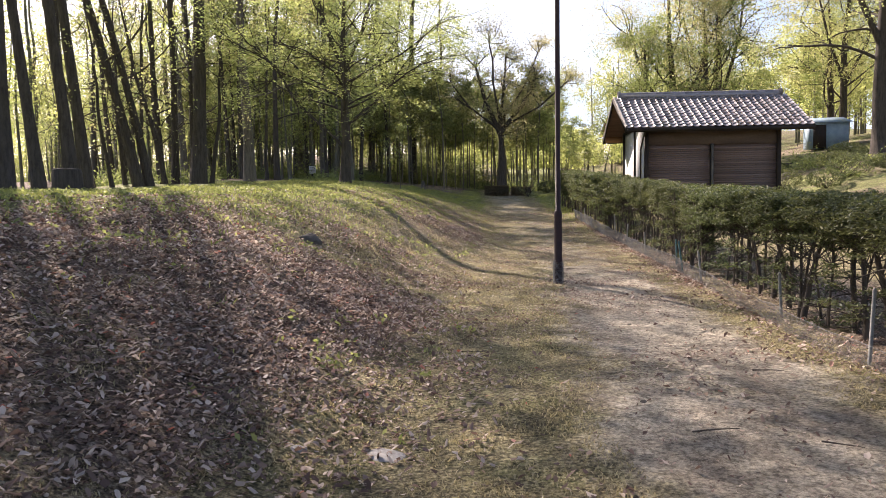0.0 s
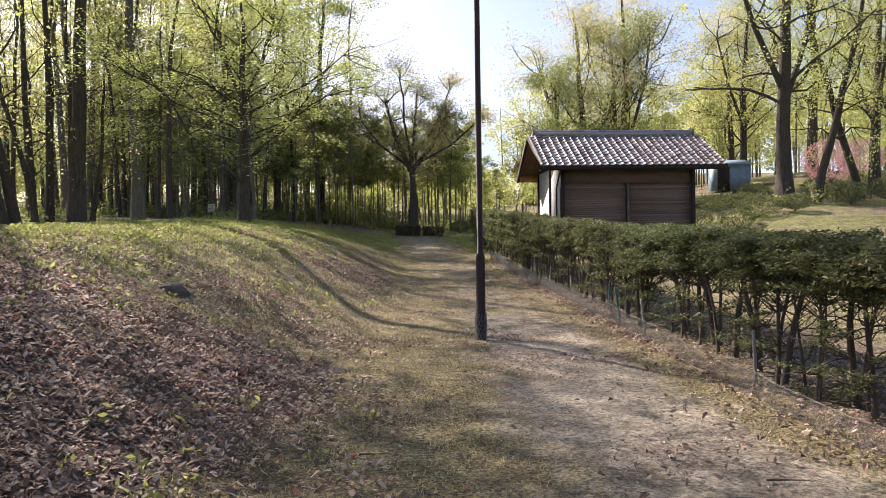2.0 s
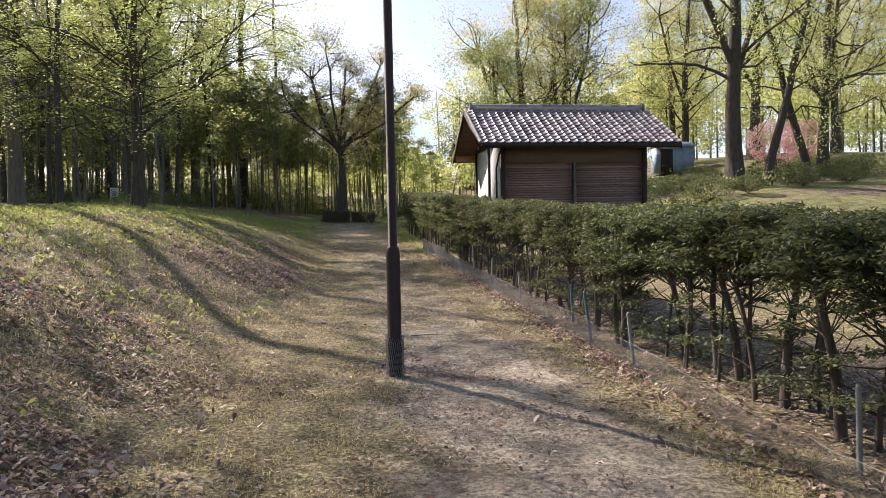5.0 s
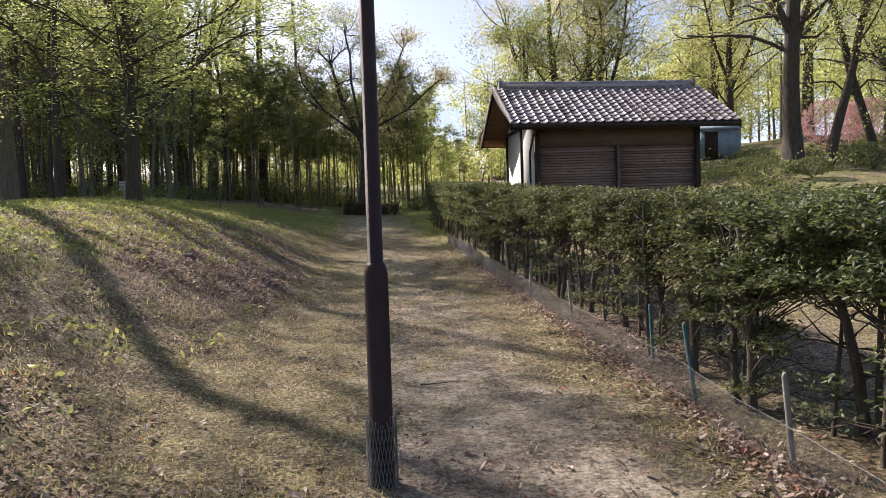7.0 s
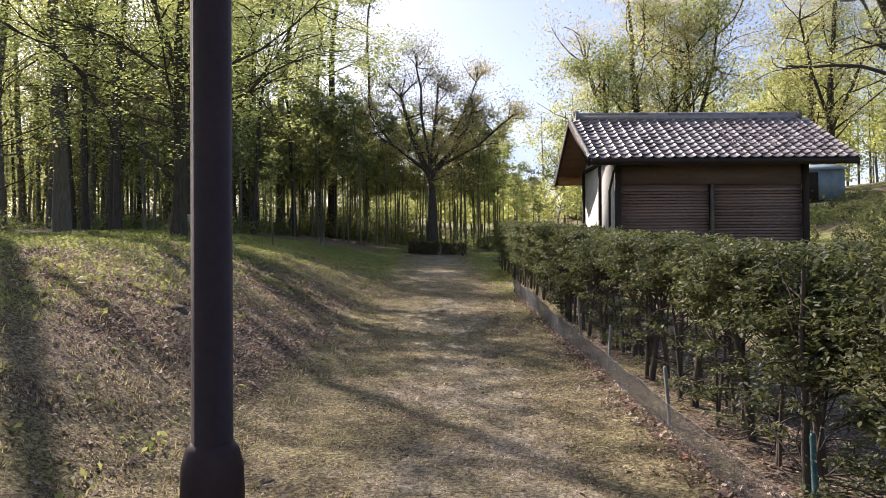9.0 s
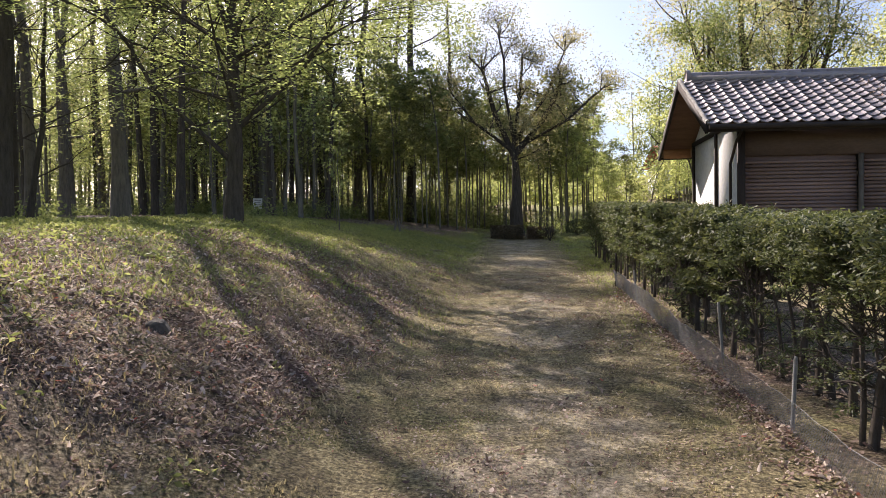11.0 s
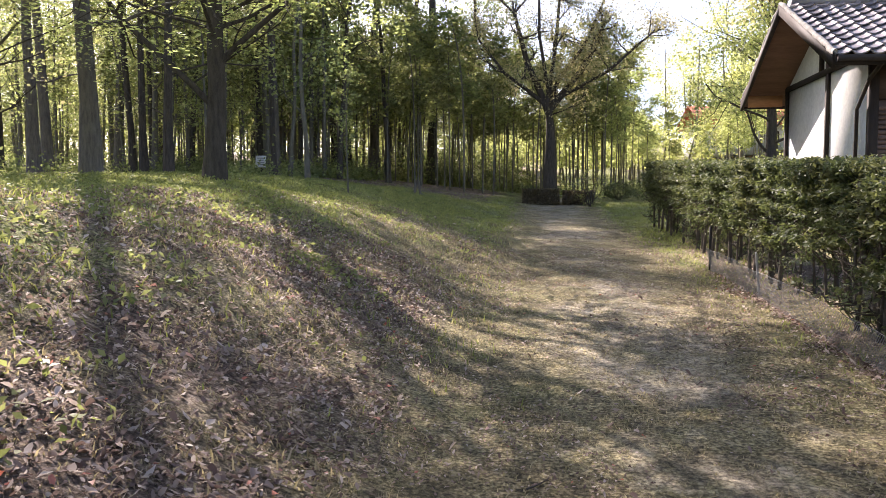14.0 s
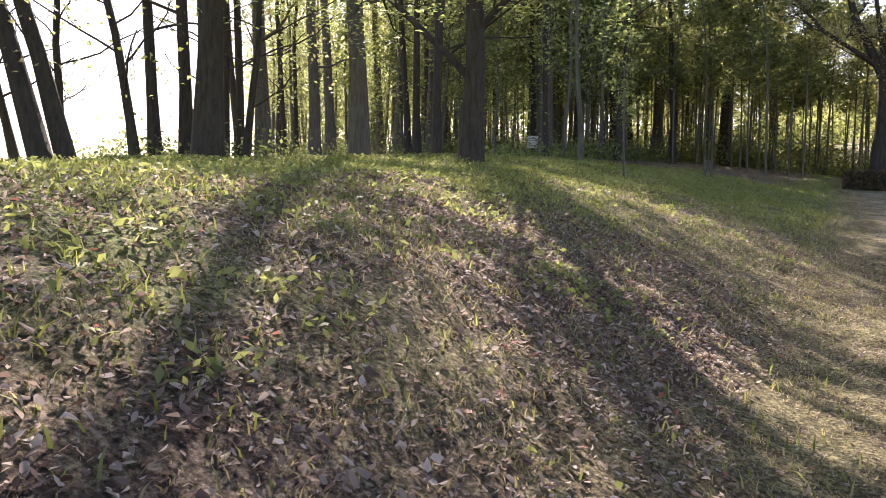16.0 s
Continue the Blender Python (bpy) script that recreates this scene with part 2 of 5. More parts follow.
class Geo:
    """Collects quads."""

    def __init__(self):
        self.v, self.q, self.n = [], [], 0

    def add(self, v, q):
        self.v.append(np.asarray(v, float).reshape(-1, 3))
        self.q.append(np.asarray(q, int).reshape(-1, 4) + self.n)
        self.n += len(self.v[-1])
        return self

    def box(self, c, s, rz=0.0):
        x, y, z = np.array(s) / 2
        v = np.array([(a * x, b * y, d * z) for a in (-1, 1) for b in (-1, 1) for d in (-1, 1)], float)
        ca, sa = math.cos(rz), math.sin(rz)
        v = np.c_[v[:, 0] * ca - v[:, 1] * sa, v[:, 0] * sa + v[:, 1] * ca, v[:, 2]] + np.array(c)
        return self.add(v, [(0, 1, 3, 2), (4, 6, 7, 5), (0, 4, 5, 1), (2, 3, 7, 6), (0, 2, 6, 4), (1, 5, 7, 3)])

    def tube(self, pts, radii, sides=7, cap=True):
        p = np.asarray(pts, float)
        r = np.broadcast_to(np.asarray(radii, float), (len(p),))
        d = np.gradient(p, axis=0)
        d /= np.linalg.norm(d, axis=1)[:, None] + 1e-9
        side = np.cross(d, (0.31, 0.95, 0.05) if abs(d[0, 1]) < 0.9 else (1, 0, 0))
        side /= np.linalg.norm(side, axis=1)[:, None] + 1e-9
        up = np.cross(side, d)
        a = np.linspace(0, 2 * math.pi, sides, endpoint=False)
        ring = side[:, None] * np.cos(a)[None, :, None] + up[:, None] * np.sin(a)[None, :, None]
        v = p[:, None] + ring * r[:, None, None]
        i, j = np.meshgrid(np.arange(len(p) - 1), np.arange(sides), indexing="ij")
        q = np.stack([i * sides + j, i * sides + (j + 1) % sides, (i + 1) * sides + (j + 1) % sides, (i + 1) * sides + j], -1).reshape(-1, 4)
        self.add(v.reshape(-1, 3), q)
        if cap and sides >= 4:
            for e in (0, len(p) - 1):
                ids = [e * sides + k for k in range(sides)]
                base = self.n - len(p) * sides
                fan = [(ids[0], ids[k], ids[k + 1], ids[min(k + 2, sides - 1)]) for k in range(1, sides - 2, 2)]
                if sides % 2:
                    fan.append((ids[0], ids[sides - 2], ids[sides - 1], ids[0]))
                fan = [f if len(set(f)) == 4 else None for f in fan]
                self.q.append(np.array([f for f in fan if f], int).reshape(-1, 4) + base)
        return self

    def leaves(self, c, size, rnd, flat=0.5, long=1.0):
        """One small folded leaf at each place c."""
        n = len(c)
        nor = rnd.normal(size=(n, 3)) * (1 - flat) + np.array((0, 0, flat))
        nor /= np.linalg.norm(nor, axis=1)[:, None] + 1e-9
        t = np.cross(nor, rnd.normal(size=(n, 3)))
        t /= np.linalg.norm(t, axis=1)[:, None] + 1e-9
        s = np.cross(nor, t)
        k = (np.asarray(size) * rnd.uniform(0.6, 1.3, n))[:, None]
        v = np.stack([c - t * k * 0.5 * long, c + s * k * 0.33 + nor * k * 0.12, c + t * k * 0.5 * long, c - s * k * 0.33 + nor * k * 0.12], 1)
        return self.add(v.reshape(-1, 3), np.arange(4 * n).reshape(-1, 4))

    def mesh(self, name, mat, smooth=False):
        return raw_mesh(name, np.concatenate(self.v), np.concatenate(self.q), mat, smooth)


def part(name, me, parent=None, label=""):
    ob = new(name, me)
    if parent is not None:
        ob.parent = parent
    return tagged(ob, label) if label else ob


def thing(name, at, label, category, group="", kind="", rz=0.0):
    ob = new(name)
    ob.empty_display_size = 0.1
    ob.matrix_basis = pose(*at, 0, 0, rz)
    return tagged(ob, label, category, group, kind)


# ---- the lie of the land ----
LATTICE = np.random.RandomState(3).rand(256, 256)


def value_noise(x, y, size, seed=0):
    x, y = np.asarray(x, float) / size + 17.3 * seed, np.asarray(y, float) / size + 5.7 * seed
    i, j = np.floor(x).astype(int), np.floor(y).astype(int)
    fx, fy = x - i, y - j
    fx, fy = fx * fx * (3 - 2 * fx), fy * fy * (3 - 2 * fy)
    g = lambda a, b: LATTICE[a % 256, b % 256]
    return (g(i, j) * (1 - fx) + g(i + 1, j) * fx) * (1 - fy) + (g(i, j + 1) * (1 - fx) + g(i + 1, j + 1) * fx) * fy


def smooth01(t):
    t = np.clip(t, 0, 1)
    return t * t * (3 - 2 * t)


def eased(y, ys, zs):
    return sum(np.interp(np.asarray(y, float) + d, ys, zs) for d in (-2, -1, 0, 1, 2)) / 5


def path_z(y):
    return eased(y, [-60, -10, 0, 5, 10, 15, 20, 25, 30, 38, 50, 60, 90, 200], [-2.5, -0.6, -0.33, -0.2, -0.08, 0.0, 0.15, 0.36, 0.6, 0.98, 1.7, 2.2, 2.8, 3.0])


def bank_foot(y):
    return eased(y, [0, 11, 15, 19, 24, 30, 40, 55], [-2.5, -2.3, -1.6, -1.1, -1.6, -1.1, -0.9, -1.0])


def ground_z(x, y, rough=True):
    x, y = np.asarray(x, float), np.asarray(y, float)
    s = np.maximum(bank_foot(y) - x + 0.5, 0)
    height = eased(y, [-30, -5, 8, 28, 36, 50, 70], [0.6, 1.1, 1.5, 1.5, 1.6, 1.4, 0.9])
    wide = eased(y, [0, 24, 33, 45, 60], [2.7, 2.7, 4.4, 6.5, 8.0])
    z = path_z(y) + height * (1 - np.exp(-(s / wide) ** eased(y, [0, 24, 33, 45], [1.9, 1.9, 1.6, 1.5])))
    z = z - 5.0 * smooth01((-15 - x) / 30) * (1 - smooth01((y - 38) / 14))
    z = z + 1.9 * smooth01((x - 9) / 9) * smooth01((y - 22) / 14) + 2.2 * smooth01((x - 16) / 14) * smooth01((y - 30) / 25)
    z = z + 7.0 * smooth01((y - 85) / 60) * smooth01((x + 0.7 * (y - 19) + 5) / 15)
    if rough:
        on_bank = np.clip(s, 0, 1)
        z = z + (value_noise(x, y, 1.7, 1) - 0.5) * (0.05 + 0.10 * on_bank) + (value_noise(x, y, 0.5, 2) - 0.5) * (0.02 + 0.035 * on_bank) + (value_noise(x, y, 0.24, 21) - 0.5) * 0.022
    return z


def gz(x, y):
    return float(ground_z(x, y))


def path_middle(y):
    return eased(y, [-10, 5, 12, 20, 30, 45], [0.1, 0.25, 0.35, 0.3, 0.2, 0.0])


def fence_x(y):
    return eased(y, [3, 6, 8, 12, 16, 19, 23, 26, 29], [1.60, 1.58, 1.58, 1.74, 1.92, 1.98, 1.97, 2.04, 2.04])


def ground_weights(x, y):
    """How much dirt, grass and leaf litter lies at a place."""
    s = bank_foot(y) - x
    wide = eased(y, [0, 8, 14, 25, 45], [1.3, 1.15, 1.0, 1.0, 1.2])
    dirt = smooth01(1.35 - np.abs(x - path_middle(y)) / wide) * eased(y, [0, 10, 13, 18, 30, 40], [0.82, 0.76, 0.58, 0.40, 0.42, 0.48])
    dirt = dirt * (0.72 + 0.5 * value_noise(x, y, 1.0, 5))
    n = value_noise(x, y, 1.6, 6) * 0.6 + value_noise(x, y, 0.6, 7) * 0.4
    litter = smooth01((s + 0.5) / 1.2) * (1 - smooth01((s - 3.8) / 2.8)) * (0.2 + 0.75 * n)
    near_left = smooth01((-1.6 - x + 0.12 * (y - 6)) / 1.8) * (1 - smooth01((y - 7.5) / 5)) * (1 - 0.75 * smooth01((s - 2.7) / 1.8))
    litter = litter * eased(y, [9, 13, 17, 30, 36], [0.5, 0.6, 0.8, 0.7, 0.3])
    litter = np.maximum(litter, near_left * (0.35 + 0.75 * n))
    hedge_foot = smooth01((x - fence_x(y) + 0.12) / 0.3) * (1 - smooth01((x - 3.8) / 1.5)) * (y < 34)
    litter = np.maximum(litter, 0.6 * hedge_foot * (0.3 + n))
    grove = np.maximum(smooth01((y - 43) / 5) * smooth01((-1.5 - x) / 3), smooth01((y - 35) / 5) * smooth01((-8.5 - x) / 3))
    litter = np.maximum(litter, 1.15 * grove)
    grass = np.maximum(smooth01((s - 0.9) / 2.6) * (1 - 0.7 * near_left) * (0.35 + 0.9 * value_noise(x, y, 1.1, 8)), smooth01((y - 26) / 10) * smooth01((np.abs(x - path_middle(y)) - 1.0) / 1.2) * 0.9)
    grass = np.maximum(grass, smooth01((x - 4.5) / 3) * 0.55 * value_noise(x, y, 2.0, 9) * 1.6)
    litter = np.maximum(litter, smooth01((x - 8) / 3) * smooth01((y - 18) / 8) * (0.1 + 0.6 * value_noise(x, y, 2.6, 19)))
    grass = np.maximum(grass, 0.6 * smooth01((y - 20) / 6) * value_noise(x, y, 0.9, 10) * smooth01((np.abs(x - path_middle(y)) - 0.9) / 0.8))
    return np.clip(dirt, 0, 1), np.clip(grass * (1 - 0.9 * grove), 0, 1), np.clip(litter, 0, 1)


def land():
    far = np.array([6, 9, 13, 18, 25, 35, 50, 75, 110, 170, 260, 420, 700, 1200, 2200], float)
    xs = np.r_[-10 - far[::-1], np.arange(-10, 5, 0.11), np.arange(5, 16, 0.6), 16 + far]
    ys = np.r_[-4 - far[::-1], np.arange(-4, 36, 0.12), np.arange(36, 70, 0.6), 70 + far]
    X, Y = np.meshgrid(xs, ys, indexing="ij")
    Z = ground_z(X, Y)
    nx, ny = X.shape
    i, j = np.meshgrid(np.arange(nx - 1), np.arange(ny - 1), indexing="ij")
    q = np.stack([i * ny + j, (i + 1) * ny + j, (i + 1) * ny + j + 1, i * ny + j + 1], -1).reshape(-1, 4)
    me = raw_mesh("ground", np.stack([X, Y, Z], -1).reshape(-1, 3), q, GROUND, True)
    for name, w in zip(("dirt", "grass", "litter"), ground_weights(X.ravel(), Y.ravel())):
        me.attributes.new(name, "FLOAT", "POINT").data.foreach_set("value", w.astype(np.float32))
    return tagged(new("ground", me), "sandy path beside a grassy bank strewn with dry leaves", "ground", kind="structure")


land()


# ---- trees ----
def bent(p, d, length, rnd, steps=5, wander=0.12, lift=0.0):
    """Points of a limb that starts at p along d and wanders."""
    d = np.array(d, float) / np.linalg.norm(d)
    pts = [np.array(p, float)]
    for _ in range(steps):
        d = d + rnd.normal(size=3) * wander + np.array((0, 0, lift))
        d /= np.linalg.norm(d)
        pts.append(pts[-1] + d * length / steps)
    return np.array(pts)


def grow(wood, tips, p, d, length, radius, rnd, depth, spread=0.7, lift=0.05, sides=6):
    pts = bent(p, d, length, rnd, 5 if depth > 0 else 2, 0.19, lift)
    r = radius if depth else min(radius * 0.6, 0.011)
    wood.tube(pts, np.linspace(r, r * (0.45 if depth else 0.3), len(pts)), sides if depth > 0 else 3, cap=False)
    if depth == 0:
        tips.append(pts[1:])
        return
    for k in range(rnd.randint(3, 6)):
        f = rnd.uniform(0.35, 1.0) * (len(pts) - 1)
        i = min(int(f), len(pts) - 2)
        q = pts[i] + (pts[i + 1] - pts[i]) * (f - i)
        base = (pts[i + 1] - pts[i]) / np.linalg.norm(pts[i + 1] - pts[i])
        dd = base * (1 - spread * 0.5) + rnd.normal(size=3) * spread
        grow(wood, tips, q, dd, length * rnd.uniform(0.4, 0.62), radius * 0.36, rnd, depth - 1, spread, lift, max(4, sides - 1))


def tree_meshes(seed, bark, leaf, height, radius, limbs, first, crown, leaf_count, leaf_size, depth=2, lean=(0, 0), forks=(), flat=0.55, clump=0.3, droop=0.0, top=1.0, gather=1.0):
    """Trunk with limbs, and a crown of leaves round the twigs. forks: big limbs as (height, x, y, z of the end, radius)."""
    rnd = np.random.RandomState(seed)
    wood, tips = Geo(), []
    n = 10
    t = np.linspace(0, 1, n)
    line = np.c_[lean[0] * t + np.cumsum(rnd.normal(size=n)) * 0.012 * height * t, lean[1] * t + np.cumsum(rnd.normal(size=n)) * 0.012 * height * t, height * t]
    rad = radius * np.interp(t, [0, 0.04, 0.12, 0.5, 1], [1.5, 1.12, 1.0, 0.72, 0.22])
    line[0, 2] = -0.25
    wood.tube(line, rad, 12 if radius > 0.15 else 7)
    at = lambda z: np.array([np.interp(z, line[:, 2], line[:, k]) for k in range(3)])
    for z, x, y, ze, r in forks:
        p = at(z)
        e = np.array((x, y, ze))
        mid = p * 0.5 + e * 0.5 + np.array((x, y, 0)) * 0.12
        pts = np.array([p, p * 0.75 + mid * 0.25 + (0, 0, 0.03), mid, mid * 0.5 + e * 0.5 + rnd.normal(size=3) * 0.08, e])
        wood.tube(pts, np.linspace(r, r * 0.45, 5), 8, cap=False)
        for f in (1, 2, 2, 3, 3, 4, 4, 4):
            d = (e - p) / np.linalg.norm(e - p) * 0.5 + rnd.normal(size=3) * 0.6
            grow(wood, tips, pts[f], d, crown * rnd.uniform(0.35, 0.65), r * 0.33, rnd, max(0, depth - 1), 0.7, 0.06 - droop)
            if f == 4:
                grow(wood, tips, pts[4], d + (e - p) * 0.3, crown * rnd.uniform(0.3, 0.55), r * 0.3, rnd, max(0, depth - 1), 0.7, 0.05 - droop)
    for k in range(limbs):
        z = height * (first + (top - first) * (k + rnd.rand()) / limbs)
        a = k * 2.4 + rnd.uniform(-0.5, 0.5)
        rise = rnd.uniform(0.15, 0.6) + 0.5 * z / height
        reach = crown * (1.05 - 0.55 * (z / height - first) / (1 - first + 1e-6)) * rnd.uniform(0.7, 1.1)
        grow(wood, tips, at(z), (math.cos(a), math.sin(a), rise), reach, max(0.012, radius * 0.30 * (1.15 - z / height)), rnd, depth, 0.65, 0.05 - droop)
    pts = np.concatenate([q for q in tips if gather == 1.0 or rnd.rand() < gather])
    c = pts[rnd.randint(0, len(pts), leaf_count)] + rnd.normal(size=(leaf_count, 3)) * clump * np.array((1, 1, 0.55))
    leaves = Geo().leaves(c, np.full(leaf_count, leaf_size), rnd, flat)
    return wood.mesh("trunk", bark, True), leaves.mesh("crown", leaf)


def tree(name, meshes, x, y, label, group="", rz=0.0, scale=1.0, sink=0.05, category="tree"):
    ob = thing(name, (x, y, gz(x, y) - sink), label, category, group, rz=rz)
    ob.scale = (scale, scale, scale)
    part("trunk", meshes[0], ob)
    part("crown", meshes[1], ob)
    return ob


def bamboo_meshes(seed, leaf, height, radius, count, first=0.42):
    """A straight jointed culm with a nodding top and drooping sprays of leaves."""
    rnd = np.random.RandomState(seed)
    a = rnd.uniform(0, 2 * math.pi)
    t = np.linspace(0, 1, 25)
    nod = height * 0.16 * t ** 4
    line = np.c_[nod * math.cos(a) + 0.02 * height * t * rnd.normal(), nod * math.sin(a) + 0.02 * height * t * rnd.normal(), height * (t - 0.05 * t ** 5)]
    line[0, 2] = -0.25
    rad = radius * np.interp(t, [0, 0.4, 1], [1.0, 0.85, 0.15]) * np.where(np.arange(25) % 2, 1.0, 1.13)
    wood = Geo().tube(line, rad, 6, cap=False)
    spray = []
    for k in range(30):
        f = rnd.uniform(first, 0.98)
        q = np.array([np.interp(f, t, line[:, c]) for c in range(3)])
        b = rnd.uniform(0, 2 * math.pi)
        reach = rnd.uniform(0.6, 1.3) * (1.25 - 0.6 * f)
        u = np.linspace(0, 1, 6)[:, None]
        pts = q + u * np.array((math.cos(b), math.sin(b), 0.5)) * reach - u ** 2 * np.array((0, 0, 0.85)) * reach
        wood.tube(pts, np.linspace(0.008, 0.003, 6), 3, cap=False)
        spray.append(pts[2:])
    pts = np.concatenate(spray)
    c = pts[rnd.randint(0, len(pts), count)] + rnd.normal(size=(count, 3)) * (0.2, 0.2, 0.10)
    return wood.mesh("culm", CANE, True), Geo().leaves(c, np.full(count, 0.15), rnd, 0.62, 1.9).mesh("foliage", leaf)


# the maple on the bank
MAPLE = tree_meshes(11, BARK, LEAF_SPRING, 8.6, 0.20, 14, 0.36, 4.4, 25000, 0.10, 2, lean=(0.3, 0.2), clump=0.2, flat=0.85, top=0.85, gather=0.75, droop=0.04,
                    forks=[(1.5, -3.2, -0.4, 5.4, 0.075), (2.4, 2.7, 0.3, 5.2, 0.07), (4.7, -1.0, 0.4, 7.8, 0.10), (4.7, 1.3, -0.3, 7.6, 0.09), (2.9, 0.6, -2.8, 4.8, 0.045), (3.1, -3.4, 1.2, 4.6, 0.045), (3.3, 3.4, -0.8, 4.8, 0.045), (3.6, -3.9, -1.0, 5.6, 0.05), (4.2, 4.0, -0.6, 6.4, 0.05)])
tree("maple_tree", MAPLE, -7.3, 31.4, "forked maple with fresh yellow-green leaves on the bank")
# the spreading tree by the end of the path
SPREAD = tree_meshes(23, BARK, LEAF_YELLOW, 5.2, 0.36, 3, 0.75, 2.4, 21000, 0.10, 3, clump=0.38,
                     forks=[(4.1, -1.7, 0.3, 8.8, 0.19), (4.2, 2.3, 0.2, 7.9, 0.19), (4.8, 0.4, 0.8, 9.6, 0.13), (4.5, 4.3, -0.5, 7.4, 0.10), (4.4, -3.4, 0.5, 7.7, 0.10), (4.9, -0.8, -1, 10.2, 0.10), (4.9, 2.6, 1.0, 9.8, 0.10)])
tree("forked_tree", SPREAD, -0.2, 52.0, "wide forked tree with thin young leaves by the path")

# tall trunks of the wood on the bank
KINDS = ((31, BARK, LEAF_SPRING, 17, 0.25, 9, 0.52, 4.0, 4200, (0.6, 0.2)), (32, BARK, LEAF_GREEN, 15, 0.14, 10, 0.40, 3.0, 3400, (-0.5, 0.3)),
         (33, BARK_PALE, LEAF_SPRING, 16, 0.21, 9, 0.46, 3.4, 3400, (0.2, 0.0)), (34, BARK, LEAF_YELLOW, 13, 0.10, 11, 0.36, 2.4, 2800, (0.5, -0.4)),
         (35, BARK, LEAF_SPRING, 19, 0.15, 9, 0.30, 3.4, 2400, (-2.3, -3.2)))
TALL = [tree_meshes(q, b, lf, h, r, limbs, first, crown, count, 0.165, 2, lean=ln, clump=0.36, gather=0.6) for q, b, lf, h, r, limbs, first, crown, count, ln in KINDS]
BARE = [tree_meshes(q, b, lf, h, r, limbs, first * 0.45, crown, 480, 0.12, 2 if q == 35 else 1, lean=ln, clump=0.3, gather=0.5) for q, b, lf, h, r, limbs, first, crown, count, ln in KINDS]
EDGE = tree_meshes(31, BARK, LEAF_SPRING, 16, 0.215, 13, 0.5, 4.6, 3400, 0.15, 2, lean=(0.9, 0.3), clump=0.3, gather=0.5)
for k, x, y, rz, sc in ((2, -12.7, 35.6, 40, 1.1), (1, -12.4, 39.3, 0, 1.0), (4, -14.5, 27.9, 0, 1.1), (4, -14.25, 28.25, 12, 0.95), (1, -14.9, 30.8, 60, 0.9), (1, -14.6, 31.4, 200, 1.0),
                        (2, -14.6, 34.0, 0, 0.85), (3, -14.5, 33.0, 30, 1.0), (3, -16.6, 26.5, 10, 1.0),
                        (3, -15.6, 33.6, 70, 1.0), (2, -16.5, 38.5, 90, 0.8), (3, -13.6, 41.5, 160, 0.9), (1, -15.6, 43.5, 20, 1.0), (2, -18.5, 42.0, 10, 0.9), (3, -10.8, 44.5, 220, 1.0), (1, -19.5, 37.0, 110, 0.9),
                        (3, -17.5, 47.5, 15, 1.1), (1, -13.0, 49.0, 55, 0.9), (2, -20.5, 50.0, 200, 1.0), (3, -23.0, 45.5, 240, 1.0), (1, -9.6, 49.5, 300, 0.85), (3, -15.0, 53.5, 330, 1.0), (2, -24.5, 54.5, 30, 1.0), (1, -28.0, 50.0, 0, 1.1), (3, -27.0, 58.0, 0, 1.1), (1, -19.0, 58.0, 170, 1.1),
                        (3, -17.8, 35.2, 170, 1.0), (3, -19.2, 40.2, 290, 0.95), (1, -22.2, 41.0, 130, 1.0), (2, -11.4, 46.2, 75, 0.9), (1, -16.9, 45.0, 140, 0.95), (3, -12.2, 51.8, 15, 1.1), (1, -17.6, 51.5, 250, 1.0), (1, -8.2, 53.6, 130, 0.9),
                        (0, -7.4, 63.0, 40, 1.25), (2, -10.5, 60.5, 100, 1.3), (0, -13.2, 64.5, 190, 1.3), (2, -16.4, 61.0, 260, 1.3), (0, -20.0, 66.0, 310, 1.3), (1, -9.0, 68.0, 20, 1.5), (1, -12.0, 57.5, 80, 1.3), (0, -24.5, 62.0, 140, 1.3), (1, -5.6, 69.0, 220, 1.3)):
    tree("woodland_tree", BARE[k] if y < 42 else TALL[k], x, y, "tall bare-stemmed tree with young leaves high up", "trees of the wood", rz, sc)
tree("woodland_tree", EDGE, -13.42, 30.9, "thick dark trunk with a high airy crown on the bank", "trees of the wood", 0, 1.22)

# crooked bare trees at the edge of the wood
CROOKED = [tree_meshes(44 + q, BARK, LEAF_SPRING, h, r, 15, 0.14, 2.6, 260, 0.12, 2, lean=(lx, 0.3), clump=0.3) for q, (h, r, lx) in enumerate(((8.5, 0.10, -1.9), (7.5, 0.085, 1.2)))]
for k, x, y, rz, sc in ((0, -14.3, 29.8, 0, 1.0), (1, -13.2, 31.8, 0, 1.0), (1, -15.6, 29.0, 140, 1.0), (0, -16.8, 28.8, 60, 0.9), (1, -15.2, 27.2, 200, 0.9)):
    tree("crooked_tree", CROOKED[k], x, y, "crooked dark tree with bare spreading branches", "crooked trees of the wood", rz, sc)

